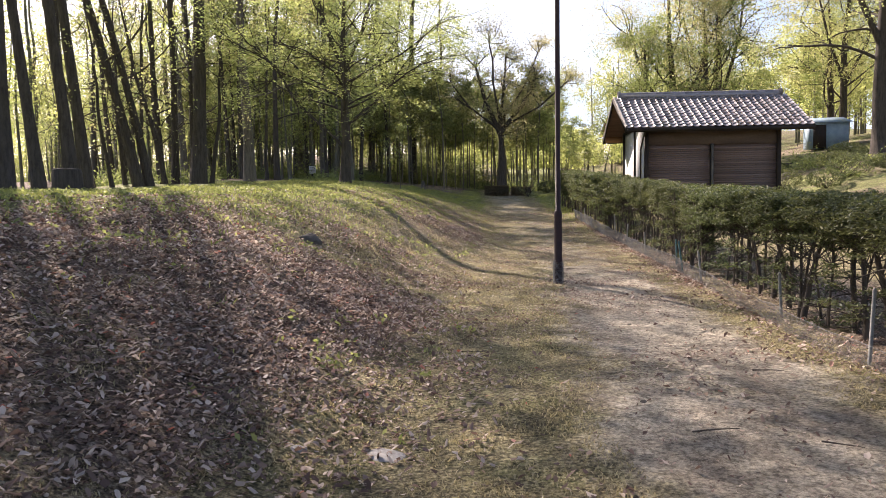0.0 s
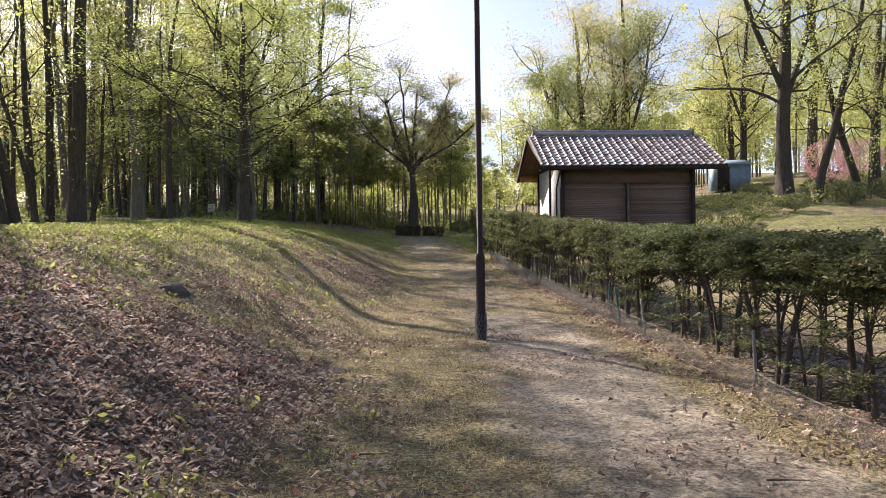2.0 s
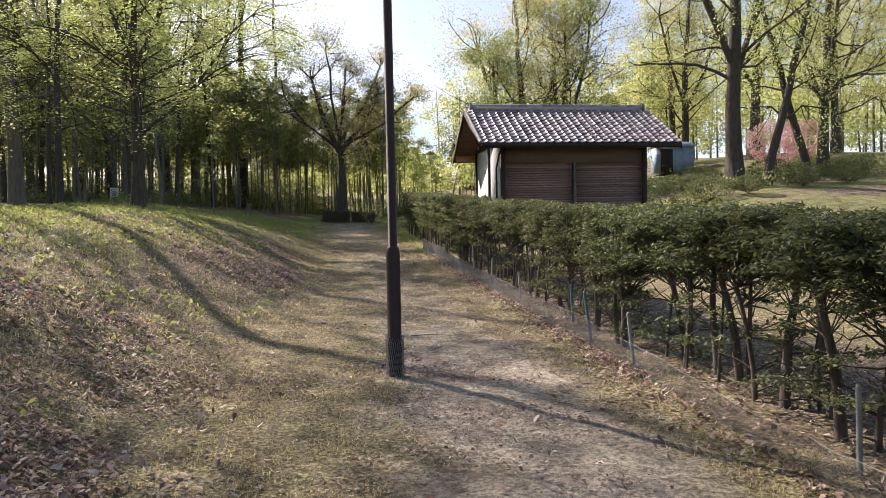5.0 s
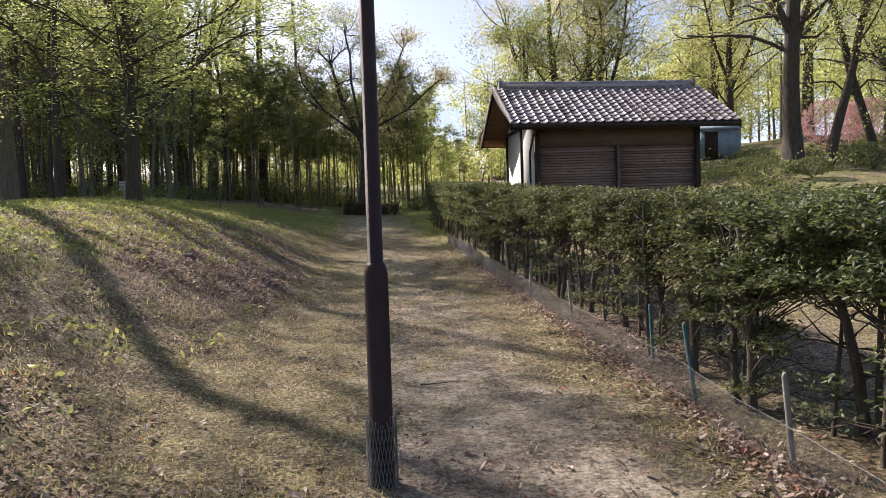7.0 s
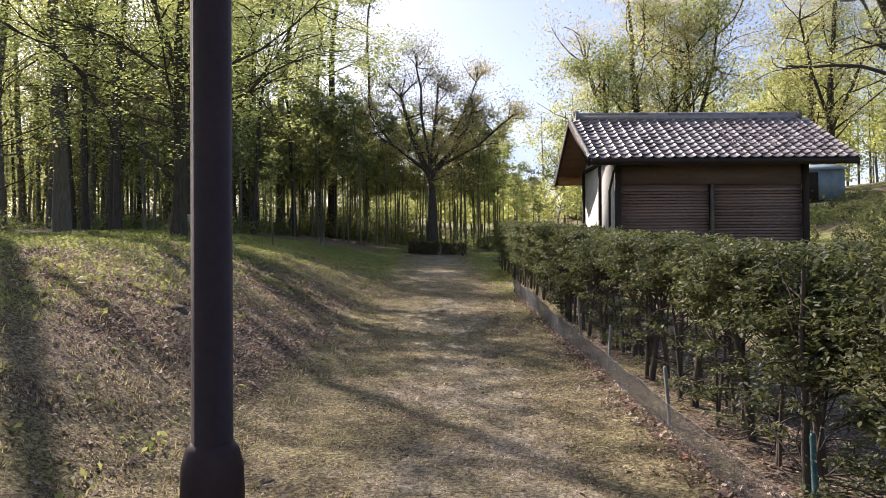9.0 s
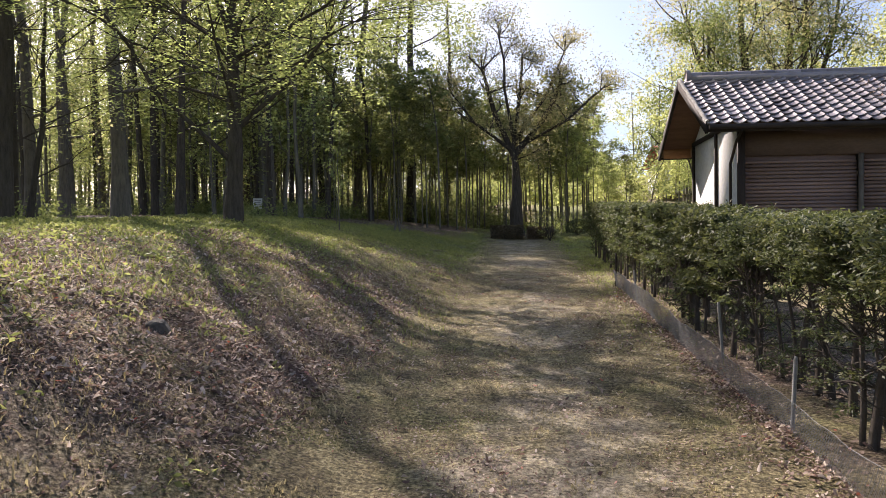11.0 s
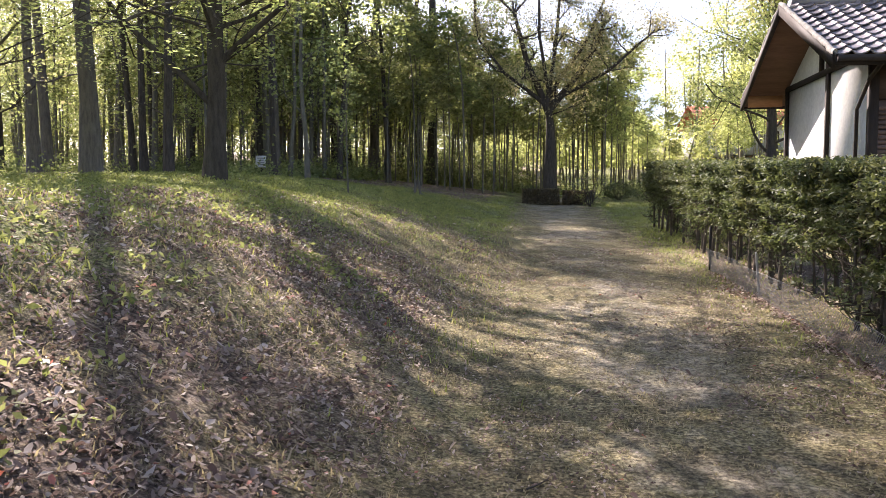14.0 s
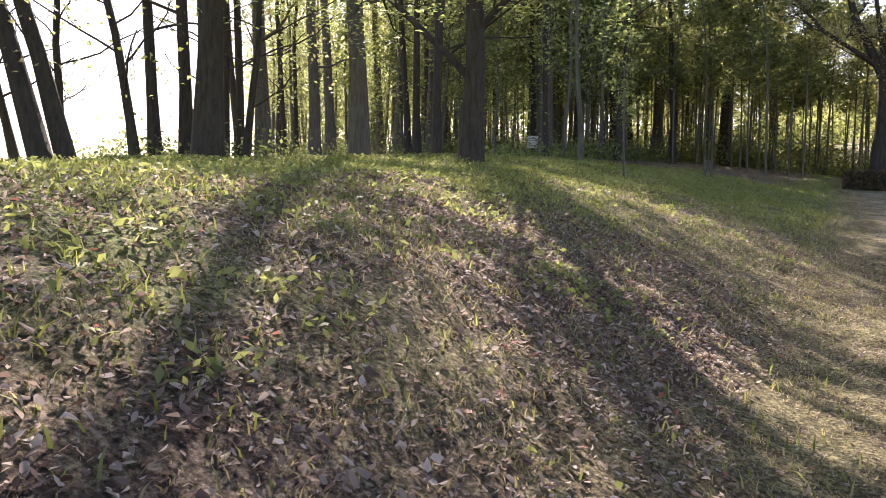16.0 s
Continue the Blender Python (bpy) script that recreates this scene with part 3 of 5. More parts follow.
# high crowns over the near end of the bank, which shade it
AIRY = tree_meshes(39, BARK, LEAF_SPRING, 18, 0.14, 12, 0.5, 5.4, 5600, 0.16, 2, lean=(-2.0, 0.3), clump=0.32, gather=0.5)
HIGH = [tree_meshes(37, BARK, LEAF_SPRING, 18, 0.145, 14, 0.5, 6.4, 13000, 0.165, 2, lean=(-0.9, 0.4), clump=0.5),
        tree_meshes(38, BARK, LEAF_SPRING, 17, 0.14, 14, 0.5, 6.4, 12500, 0.165, 2, lean=(-2.2, 0.3), clump=0.5)]
for k, x, y, rz, sc in ((0, -11.2, 14.9, 0, 1.0), (1, -12.9, 18.9, 0, 1.0), (0, -13.8, 11.2, 130, 1.0), (1, -10.8, 7.6, 60, 1.0), (0, -15.5, 14.8, 250, 1.0), (1, -13.9, 22.2, 10, 1.2), (1, -15.2, 25.4, 20, 1.3), (1, -9.2, 3.5, 200, 0.95)):
    tree("woodland_tree", AIRY if y > 20 else HIGH[k], x, y, "tall bare-stemmed tree with a high airy crown", "trees of the wood", rz, sc)

# the grove of bamboo
YOUNG = [bamboo_meshes(50 + q, lf, h, r, 1000) for q, (lf, h, r) in enumerate(((LEAF_DARK, 9.0, 0.046), (LEAF_GREEN, 9.6, 0.042), (LEAF_DARK, 8.2, 0.038), (LEAF_SPRING, 8.8, 0.040), (LEAF_DARK, 10.0, 0.050)))]


def bamboo(kind, x, y, label, rz, scale):
    ob = thing("bamboo", (x, y, gz(x, y) - 0.05), label, "bamboo", "bamboos of the grove", rz=rz)
    ob.scale = (scale, scale, scale)
    part("culm", YOUNG[kind][0], ob)
    part("foliage", YOUNG[kind][1], ob)


rnd = np.random.RandomState(5)
for k in range(215):
    y = 51.5 + 24 * rnd.rand() ** 1.25
    x = rnd.uniform(-25, 4.5) + (y - 60) * 0.05
    if (abs(x - 0.2) < 1.6 and y < 57) or (x > -2.0 and y < 55):
        continue
    bamboo(rnd.choice([0, 1, 2, 3, 4, 4, 2, 0]), x, y, "slim dark bamboo with drooping sprays in a dense grove", rnd.uniform(0, 360), rnd.uniform(0.85, 1.12))
for k in range(62):
    bamboo((1, 3)[rnd.randint(2)], rnd.uniform(2.5, 24), rnd.uniform(56, 84), "slim light-green bamboo with feathery nodding top", rnd.uniform(0, 360), rnd.uniform(0.6, 0.92))

LIGHT = [tree_meshes(60 + q, CANE, lf, h, r, 12, 0.16, 1.7, 1300, 0.125, 1, lean=(lx, 0.2), clump=0.34, flat=0.6)
         for q, (lf, h, r, lx) in enumerate(((LEAF_SPRING, 8.5, 0.06, 0.6), (LEAF_GREEN, 7.0, 0.045, -0.5), (LEAF_SPRING, 10.5, 0.08, 0.2)))]
for k in range(135):
    y = rnd.uniform(42, 70)
    x = rnd.uniform(-46, -9)
    if x < -0.9 * (y - 19) - 1:
        continue
    tree("sapling", LIGHT[rnd.randint(3)], x, y, "slim woodland sapling in light green leaf", "saplings of the wood", rnd.uniform(0, 360), rnd.uniform(0.85, 1.6))
for k in range(11):
    y = rnd.uniform(19.5, 28)
    tree("sapling", LIGHT[(0, 2)[rnd.randint(2)]], -1.5 - y * rnd.uniform(0.61, 0.74), y, "slim woodland sapling in light green leaf", "saplings of the wood", rnd.uniform(0, 360), rnd.uniform(0.6, 0.95))

# broad trees behind the hut and to the east
BROAD = [tree_meshes(71, BARK, LEAF_SPRING, 15, 0.34, 15, 0.26, 5.4, 14000, 0.10, 2, clump=0.34, droop=0.03, forks=[(4.5, 2.8, 0.5, 11, 0.17), (5.2, -2.8, 0.3, 11.5, 0.17)]),
         tree_meshes(72, BARK, LEAF_YELLOW, 13, 0.24, 17, 0.2, 4.8, 21000, 0.10, 2, clump=0.36, droop=0.03, forks=[(3.5, -2.4, 0.5, 9, 0.13), (3.9, 2.6, 0.4, 9.5, 0.12)]),
         tree_meshes(73, BARK, LEAF_SPRING, 13, 0.20, 12, 0.24, 4.0, 8000, 0.10, 2, lean=(3.0, 0.3), clump=0.34, droop=0.03),
         tree_meshes(74, BARK, LEAF_GREEN, 9, 0.22, 17, 0.12, 3.8, 19000, 0.11, 2, clump=0.34)]
for k, x, y, rz, sc in ((0, 17.9, 37.8, 20, 1.05), (2, 19.3, 37.6, 0, 1.0), (2, 22.2, 38.4, 170, 0.95), (0, 24.0, 40.0, 80, 0.8), (1, 11.5, 52.0, 0, 1.15), (1, 15.5, 56.0, 120, 1.2), (3, 9.2, 50.5, 30, 1.1), (1, 25.0, 57.0, 200, 1.1), (3, 14.2, 53.5, 75, 1.35),
                        (0, 27.5, 52.0, 130, 1.0), (1, 32.0, 50.0, 10, 1.0), (3, 25.5, 60.0, 60, 1.2), (1, 38.0, 58.0, 300, 1.2), (0, 33.0, 43.0, 0, 0.95), (3, 45.0, 60.0, 0, 1.3), (1, 27.0, 32.0, 210, 0.9)):
    tree("broad_tree", BROAD[k], x, y, "broad park tree with airy spring foliage", "broad trees", rz, sc)


def far_woods():
    """The woods that close the view, as trunks and leaf clumps too far to count."""
    rnd = np.random.RandomState(9)
    wood, leaf = Geo(), Geo()
    for k in range(300):
        x = rnd.uniform(-85, 80)
        y = rnd.uniform(66, 118) if x < -12 or x > 14 else rnd.uniform(84, 118)
        if x < -0.92 * (y - 19) - 1:
            continue
        gap = -10 < x - (y - 84) * 0.06 < 13
        h = rnd.uniform(5, 7.5) if gap else rnd.uniform(11, 18)
        z = gz(x, y)
        wood.tube([(x, y, z - 0.3), (x + rnd.normal() * 0.4, y, z + h * 0.8)], [0.15, 0.05], 5, cap=False)
        n = 1250
        d = rnd.normal(size=(n, 3))
        d /= np.linalg.norm(d, axis=1)[:, None]
        blobs = rnd.normal(size=(12, 3)) * (1.9, 1.9, h * 0.22)
        c = blobs[rnd.randint(0, 12, n)] + d * rnd.uniform(0.2, 1.5, (n, 1)) + (x, y, z + h * 0.55)
        c = c[c[:, 2] > z + 2.2]
        leaf.leaves(c, np.full(len(c), 0.29), rnd, 0.5)
    ob = tagged(new("far_woods"), "distant wood in fresh leaf closing the view", "woods", kind="stuff")
    part("trunks", wood.mesh("trunks", CANE), ob)
    part("crowns", leaf.mesh("crowns", LEAF_SPRING), ob)


far_woods()


def undergrowth():
    """Low bushes at the foot of the woods."""
    rnd = np.random.RandomState(12)
    leaf = Geo()
    for k in range(330):
        if k >= 270:
            x, y = rnd.uniform(-40, 18), rnd.uniform(76, 92)
            if x < -0.9 * (y - 19):
                continue
        elif k >= 200:
            x, y = rnd.uniform(-20, -9.5), rnd.uniform(49, 58)
        elif k >= 172:
            x, y = rnd.uniform(12.5, 31), rnd.uniform(33.5, 47)
        elif k < 62:
            y = rnd.uniform(30, 58)
            x = rnd.uniform(-27, -9.5) - (y < 38) * 3.5
        else:
            y, x = rnd.uniform(55, 80), rnd.uniform(-20, 22)
        n = 260
        c = rnd.normal(size=(n, 3)) * (0.6, 0.6, 0.35) * rnd.uniform(0.6, 1.3)
        c[:, 2] = np.abs(c[:, 2]) + gz(x, y)
        c[:, 0] += x
        c[:, 1] += y
        leaf.leaves(c, np.full(n, 0.12), rnd, 0.5)
    tagged(new("undergrowth", leaf.mesh("undergrowth", LEAF_GREEN)), "low green brush at the foot of the trees", "undergrowth", kind="stuff")


undergrowth()


def thicket():
    """Tall brush behind the grove and the wood."""
    rnd = np.random.RandomState(14)
    leaf = Geo()
    for k in range(150):
        y = rnd.uniform(72, 84)
        x = rnd.uniform(-62, -3) if k < 200 else rnd.uniform(3, 34)
        if x < -0.88 * (y - 19) or (-13 < x < -3 and rnd.rand() < 0.6):
            continue
        n = 380
        h = rnd.uniform(1.2, 3.4)
        c = rnd.normal(size=(n, 3)) * (0.9, 0.8, 0) + np.c_[np.full(n, x), np.full(n, y), h * rnd.rand(n) ** 0.8]
        c[:, 2] += ground_z(c[:, 0], c[:, 1])
        leaf.leaves(c, np.full(n, 0.2), rnd, 0.5)
    tagged(new("thicket", leaf.mesh("thicket", LEAF_GREEN)), "tall green brush behind the grove", "undergrowth", kind="stuff")


thicket()


# ---- hut ----
def hut():
    X0, X1, Y0, Y1, RY = 4.14, 11.34, 29.9, 35.5, 32.75     # roof edges and ridge
    WX0, WX1, WY0, WY1 = 5.0, 10.35, 30.65, 34.85            # walls
    ZE, ZR, ZB = 4.05, 5.6, gz(7.5, 31) - 0.05
    ob = thing("garden_hut", (0, 0, 0), "white-plastered garden hut with grey tiled gable roof behind the hedge", "hut")
    slope = (ZR - ZE) / (RY - Y0)
    under = lambda y: ZR - 0.2 - abs(y - RY) * slope
    # side walls with gables, back wall, front lintel
    for x in (WX0, WX1 - 0.14):
        g = Geo()
        pts = [(WY0, ZB), (WY1, ZB), (WY1, under(WY1)), (RY, under(RY)), (WY0, under(WY0))]
        v = [(x + dx, y, z) for dx in (0, 0.14) for y, z in pts]
        g.add(v, [(0, 1, 2, 4), (5, 9, 7, 6), (0, 5, 6, 1), (1, 6, 7, 2), (4, 3, 8, 9), (2, 7, 8, 3), (0, 4, 9, 5)])
        g.add([v[i] for i in (2, 3, 4, 4)] + [v[i] for i in (7, 8, 9, 9)], [(0, 1, 2, 3), (4, 7, 6, 5)])
        part("side_wall", g.mesh("side_wall", PLASTER), ob, "white plaster side wall")
    part("back_wall", Geo().box(((WX0 + WX1) / 2, WY1 - 0.07, (ZB + under(WY1)) / 2), (WX1 - WX0 - 0.3, 0.14, under(WY1) - ZB)).mesh("back_wall", PLASTER), ob)
    part("lintel", Geo().box(((WX0 + WX1) / 2, WY0 + 0.06, 3.72), (WX1 - WX0 - 0.3, 0.16, 0.62)).mesh("lintel", WOOD_BROWN), ob, "dark timber lintel")
    part("floor_slab", Geo().box(((WX0 + WX1) / 2, (WY0 + WY1) / 2, ZB), (WX1 - WX0 + 0.2, WY1 - WY0 + 0.2, 0.24)).mesh("floor_slab", ROCK), ob)
    posts = [(WX0 + 0.075, WY0 - 0.03, 0.16), (WX0 - 0.03, (WY0 + WY1) / 2 - 0.35, 0.08), (WX0 - 0.03, WY1, 0.08), (WX1 - 0.075, WY0 - 0.03, 0.16), (WX1 + 0.03, WY1, 0.08)]
    for x, y, wide in posts:
        top = under(y) - 0.03
        part("post", Geo().box((x, y, (ZB + top) / 2), (wide, 0.09, top - ZB)).mesh("post", WOOD_DARK), ob)
    part("door_post", Geo().box(((WX0 + WX1) / 2, WY0 - 0.03, (ZB + 3.42) / 2), (0.1, 0.08, 3.42 - ZB)).mesh("door_post", BARK_PALE), ob, "weathered centre post")
    for x in (WX0 - 0.035, WX1 + 0.035):
        part("tie_beam", Geo().box((x, (WY0 + WY1) / 2, 4.2), (0.09, WY1 - WY0 - 0.1, 0.1)).mesh("tie_beam", WOOD_DARK), ob)
        part("king_post", Geo().box((x, RY, 4.75), (0.09, 0.07, 1.0)).mesh("king_post", WOOD_DARK), ob)
    # slatted shutters
    for a, b in ((WX0 + 0.12, (WX0 + WX1) / 2 - 0.06), ((WX0 + WX1) / 2 + 0.06, WX1 - 0.12)):
        sh = part("shutter", Geo().box(((a + b) / 2, WY0 + 0.09, (ZB + 3.42) / 2), (b - a, 0.03, 3.42 - ZB)).mesh("shutter", SHUTTER), ob, "brown slatted shutter")
        slat = Geo().add([(x, y, z) for x in (-(b - a) / 2, (b - a) / 2) for y, z in ((0.03, 0.042), (-0.008, 0.030), (-0.016, -0.02), (0.03, -0.042))], [(0, 1, 5, 4), (1, 2, 6, 5), (2, 3, 7, 6), (0, 4, 7, 3), (0, 3, 2, 1), (4, 5, 6, 7)]).mesh("slat", SHUTTER)
        for k in range(int((3.4 - ZB - 0.15) / 0.085)):
            part("slat", slat, sh).location = ((a + b) / 2, WY0 + 0.05, ZB + 0.18 + k * 0.085)
    # roof deck, soffit and fascia
    for y0, y1, name in ((Y0, RY, "front_roof_deck"), (RY, Y1, "back_roof_deck")):
        z0, z1 = (ZE, ZR) if y0 == Y0 else (ZR, ZE)
        v = [(x, y, z + d) for x in (X0 + 0.03, X1 - 0.03) for y, z in ((y0, z0), (y1, z1)) for d in (-0.13, -0.03)]
        part(name, Geo().add(v, [(0, 1, 3, 2), (4, 6, 7, 5), (0, 4, 5, 1), (2, 3, 7, 6), (0, 2, 6, 4), (1, 5, 7, 3)]).mesh(name, SOFFIT), ob, "reddish boarded soffit")
    for y in (Y0 - 0.02, Y1 + 0.02):
        part("fascia", Geo().box(((X0 + X1) / 2, y, ZE - 0.1), (X1 - X0 - 0.04, 0.05, 0.17)).mesh("fascia", WOOD_DARK), ob)
    gut = [(X0 + 0.03, Y0 - 0.09, ZE - 0.08), (X1 - 0.03, Y0 - 0.09, ZE - 0.1)]
    part("gutter", Geo().tube(gut, 0.055, 8).mesh("gutter", WOOD_DARK, True), ob, "dark eaves gutter")
    part("downpipe", Geo().tube([(WX0 - 0.1, Y0 - 0.05, ZE - 0.14), (WX0 - 0.1, WY0 - 0.3, ZE - 0.34), (WX0 - 0.11, WY0 + 0.16, ZE - 0.8), (WX0 - 0.11, WY0 + 0.18, ZB)], 0.035, 8).mesh("downpipe", WOOD_DARK, True), ob, "dark rainwater pipe")
    for y0, y1 in ((Y0 - 0.03, RY), (Y1 + 0.03, RY)):
        for x in (X0, X1):
            z0, z1 = ZE - 0.02, ZR
            v = [(x + dx, y, z + d) for dx in (-0.03, 0.03) for y, z in ((y0, z0), (y1, z1)) for d in (-0.2, 0.0)]
            part("barge_board", Geo().add(v, [(0, 1, 3, 2), (4, 6, 7, 5), (0, 4, 5, 1), (2, 3, 7, 6), (0, 2, 6, 4), (1, 5, 7, 3)]).mesh("barge_board", WOOD_DARK), ob)
    part("orange_board", Geo().box(((X0 + WX0) / 2, Y1 - 0.35, ZE - 0.06), (WX0 - X0 - 0.1, 0.03, 0.26)).mesh("orange_board", ORANGE_WOOD), ob, "fresh orange-brown board under the eave")
    # tiles
    cols, rows = 25, 12
    w = (X1 - X0) / cols
    run = math.hypot(RY - Y0, ZR - ZE)
    step = run / rows
    angle = math.atan2(ZR - ZE, RY - Y0)
    u = np.linspace(0, 1, 8)
    prof = 0.028 * np.where(u < 0.72, -np.sin(np.pi * u / 0.72), 1.25 * np.sin(np.pi * (u - 0.72) / 0.28))
    vs = []
    for yy, lift in ((0, 0.04), (step * 1.12, 0.0)):
        for th in (0.022, 0.0):
            vs += [((k - 0.5) * w * 1.03, yy, p + lift + th) for k, p in zip(u, prof)]
    n = len(u)
    qs = []
    for k in range(n - 1):
        qs += [(k, k + 1, 2 * n + k + 1, 2 * n + k), (n + k, k + n, 3 * n + k, 3 * n + k + 1)[:1] + (3 * n + k, 3 * n + k + 1, n + k + 1), (k, n + k, n + k + 1, k + 1)]
    tile = Geo().add(vs, qs).mesh("tile", TILE, True)
    tile.polygons.foreach_set("use_smooth", np.zeros(len(tile.polygons), bool))
    deck = part("tiles_front", Geo().box(((X0 + X1) / 2, RY - 0.2, ZR - 0.12), (X1 - X0 - 0.2, 0.2, 0.06)).mesh("tiles_front", TILE), ob, "weathered grey pantiles with pale worn lips")
    rr = np.random.RandomState(2)
    for r in range(rows):
        for c in range(cols):
            t = part("tile", tile, deck)
            d = r * step
            t.matrix_basis = pose(X0 + (c + 0.5) * w, Y0 - 0.06 + d * math.cos(angle), ZE - 0.03 + d * math.sin(angle) + rr.uniform(-0.006, 0.006), math.degrees(angle) + rr.uniform(-1, 1), rr.uniform(-1.2, 1.2), rr.uniform(-1, 1))
    back = Geo()
    base = np.array(vs)
    ca, sa = math.cos(angle), math.sin(angle)
    for r in range(rows):
        for c in range(cols):
            p = base.copy()
            p[:, 1] += r * step
            q = np.c_[p[:, 0] + X0 + (c + 0.5) * w, Y1 + 0.06 - (p[:, 1] * ca - p[:, 2] * sa), ZE - 0.03 + p[:, 1] * sa + p[:, 2] * ca]
            back.add(q, qs)
    tagged(part("tiles_back", back.mesh("tiles_back", TILE), ob), kind="stuff")
    ridge = part("ridge", Geo().box(((X0 + X1) / 2, RY, ZR + 0.03), (X1 - X0 - 0.5, 0.24, 0.14)).mesh("ridge", TILE), ob, "stacked ridge tiles")
    cap = Geo().tube([(-0.16, 0, 0), (-0.13, 0, 0), (0.13, 0, 0), (0.16, 0, 0)], [0.08, 0.1, 0.1, 0.085], 10).mesh("ridge_tile", TILE, True)
    for k in range(22):
        part("ridge_tile", cap, ridge).location = (X0 + 0.4 + k * (X1 - X0 - 0.8) / 21, RY, ZR + 0.11)
    for x in (X0 + 0.22, X1 - 0.22):
        part("ridge_end", Geo().tube([(x - 0.05, RY, ZR + 0.1), (x + 0.05, RY, ZR + 0.1)], 0.17, 10).mesh("ridge_end", TILE), ob)
    for y0, y1 in ((Y0 - 0.05, RY), (Y1 + 0.05, RY)):
        f = np.linspace(0, 1, 26)
        line = np.c_[X0 + 0.02 + rr.normal(size=26) * 0.008, y0 + (y1 - y0) * f, ZE + 0.015 + (ZR - ZE) * f + rr.normal(size=26) * 0.012]
        part("verge", Geo().tube(line, 0.042 + 0.016 * rr.rand(26), 7).mesh("verge", MORTAR), ob, "pale crumbling mortar verge")
    n = 500
    f = rr.rand(n) ** 1.3
    c = np.c_[rr.uniform(8.2, X1 - 0.1, n), Y0 + (RY - Y0) * f, ZE + 0.06 + (ZR - ZE) * f + 0.02 * rr.rand(n)]
    part("roof_leaves", Geo().leaves(c, np.full(n, 0.06), rr, 0.7).mesh("roof_leaves", LITTER), ob, "reddish dry leaves caught on the tiles")["kind"] = "stuff"


hut()


# ---- street lamp ----
def street_lamp():
    x, y = -0.34, 11.58
    z = gz(x, y)
    ob = thing("street_lamp", (x, y, z), "dark brown steel lamp post with a thicker foot on the path", "lamp post")
    part("foot", Geo().tube([(0, 0, -0.3), (0, 0, 1.03), (0, 0, 1.08), (0, 0, 1.11), (0, 0, 1.125)], [0.06, 0.06, 0.058, 0.050, 0.039], 24).mesh("foot", POLE_PAINT, True), ob)
    part("pole", Geo().tube([(0, 0, 1.0), (0, 0, 3.5), (0, 0, 6.0)], [0.039, 0.037, 0.033], 20).mesh("pole", POLE_PAINT, True), ob)
    g = Geo()
    rr = np.random.RandomState(4)
    for k in range(26):
        a = 2 * math.pi * k / 26
        pts = [(0.078 * math.cos(a + s * h * 2.2 + 0), 0.078 * math.sin(a + s * h * 2.2), h) for s in (1,) for h in np.linspace(0.0, 0.33 + rr.uniform(-0.03, 0.03), 5)]
        g.tube(pts, 0.0022, 3, cap=False)
        g.tube([(-p[0], p[1], p[2]) for p in pts], 0.0022, 3, cap=False)
    part("net_wrap", g.mesh("net_wrap", NET), ob, "rusty wire net wrapped round the foot")


street_lamp()


def grove_bank():
    """Low brush added in place of the shaded mound at the back of the grove."""
    rnd = np.random.RandomState(15)
    leaf = Geo()
    for k in range(46):
        x, y = -6 + rnd.normal() * 3.6, 64 + rnd.normal() * 1.6
        n = 420
        c = rnd.normal(size=(n, 3)) * (0.75, 0.6, 0.55 * math.exp(-((x + 6) / 5) ** 2) + 0.2)
        c[:, 2] = np.abs(c[:, 2]) * 1.5 + gz(x, y)
        c[:, :2] += (x, y)
        leaf.leaves(c, np.full(n, 0.15), rnd, 0.5)
    tagged(new("evergreen_brush", leaf.mesh("evergreen_brush", LEAF_DARK)), "leafy brush added in place of the shaded mound in the grove", "undergrowth", kind="stuff")


grove_bank()


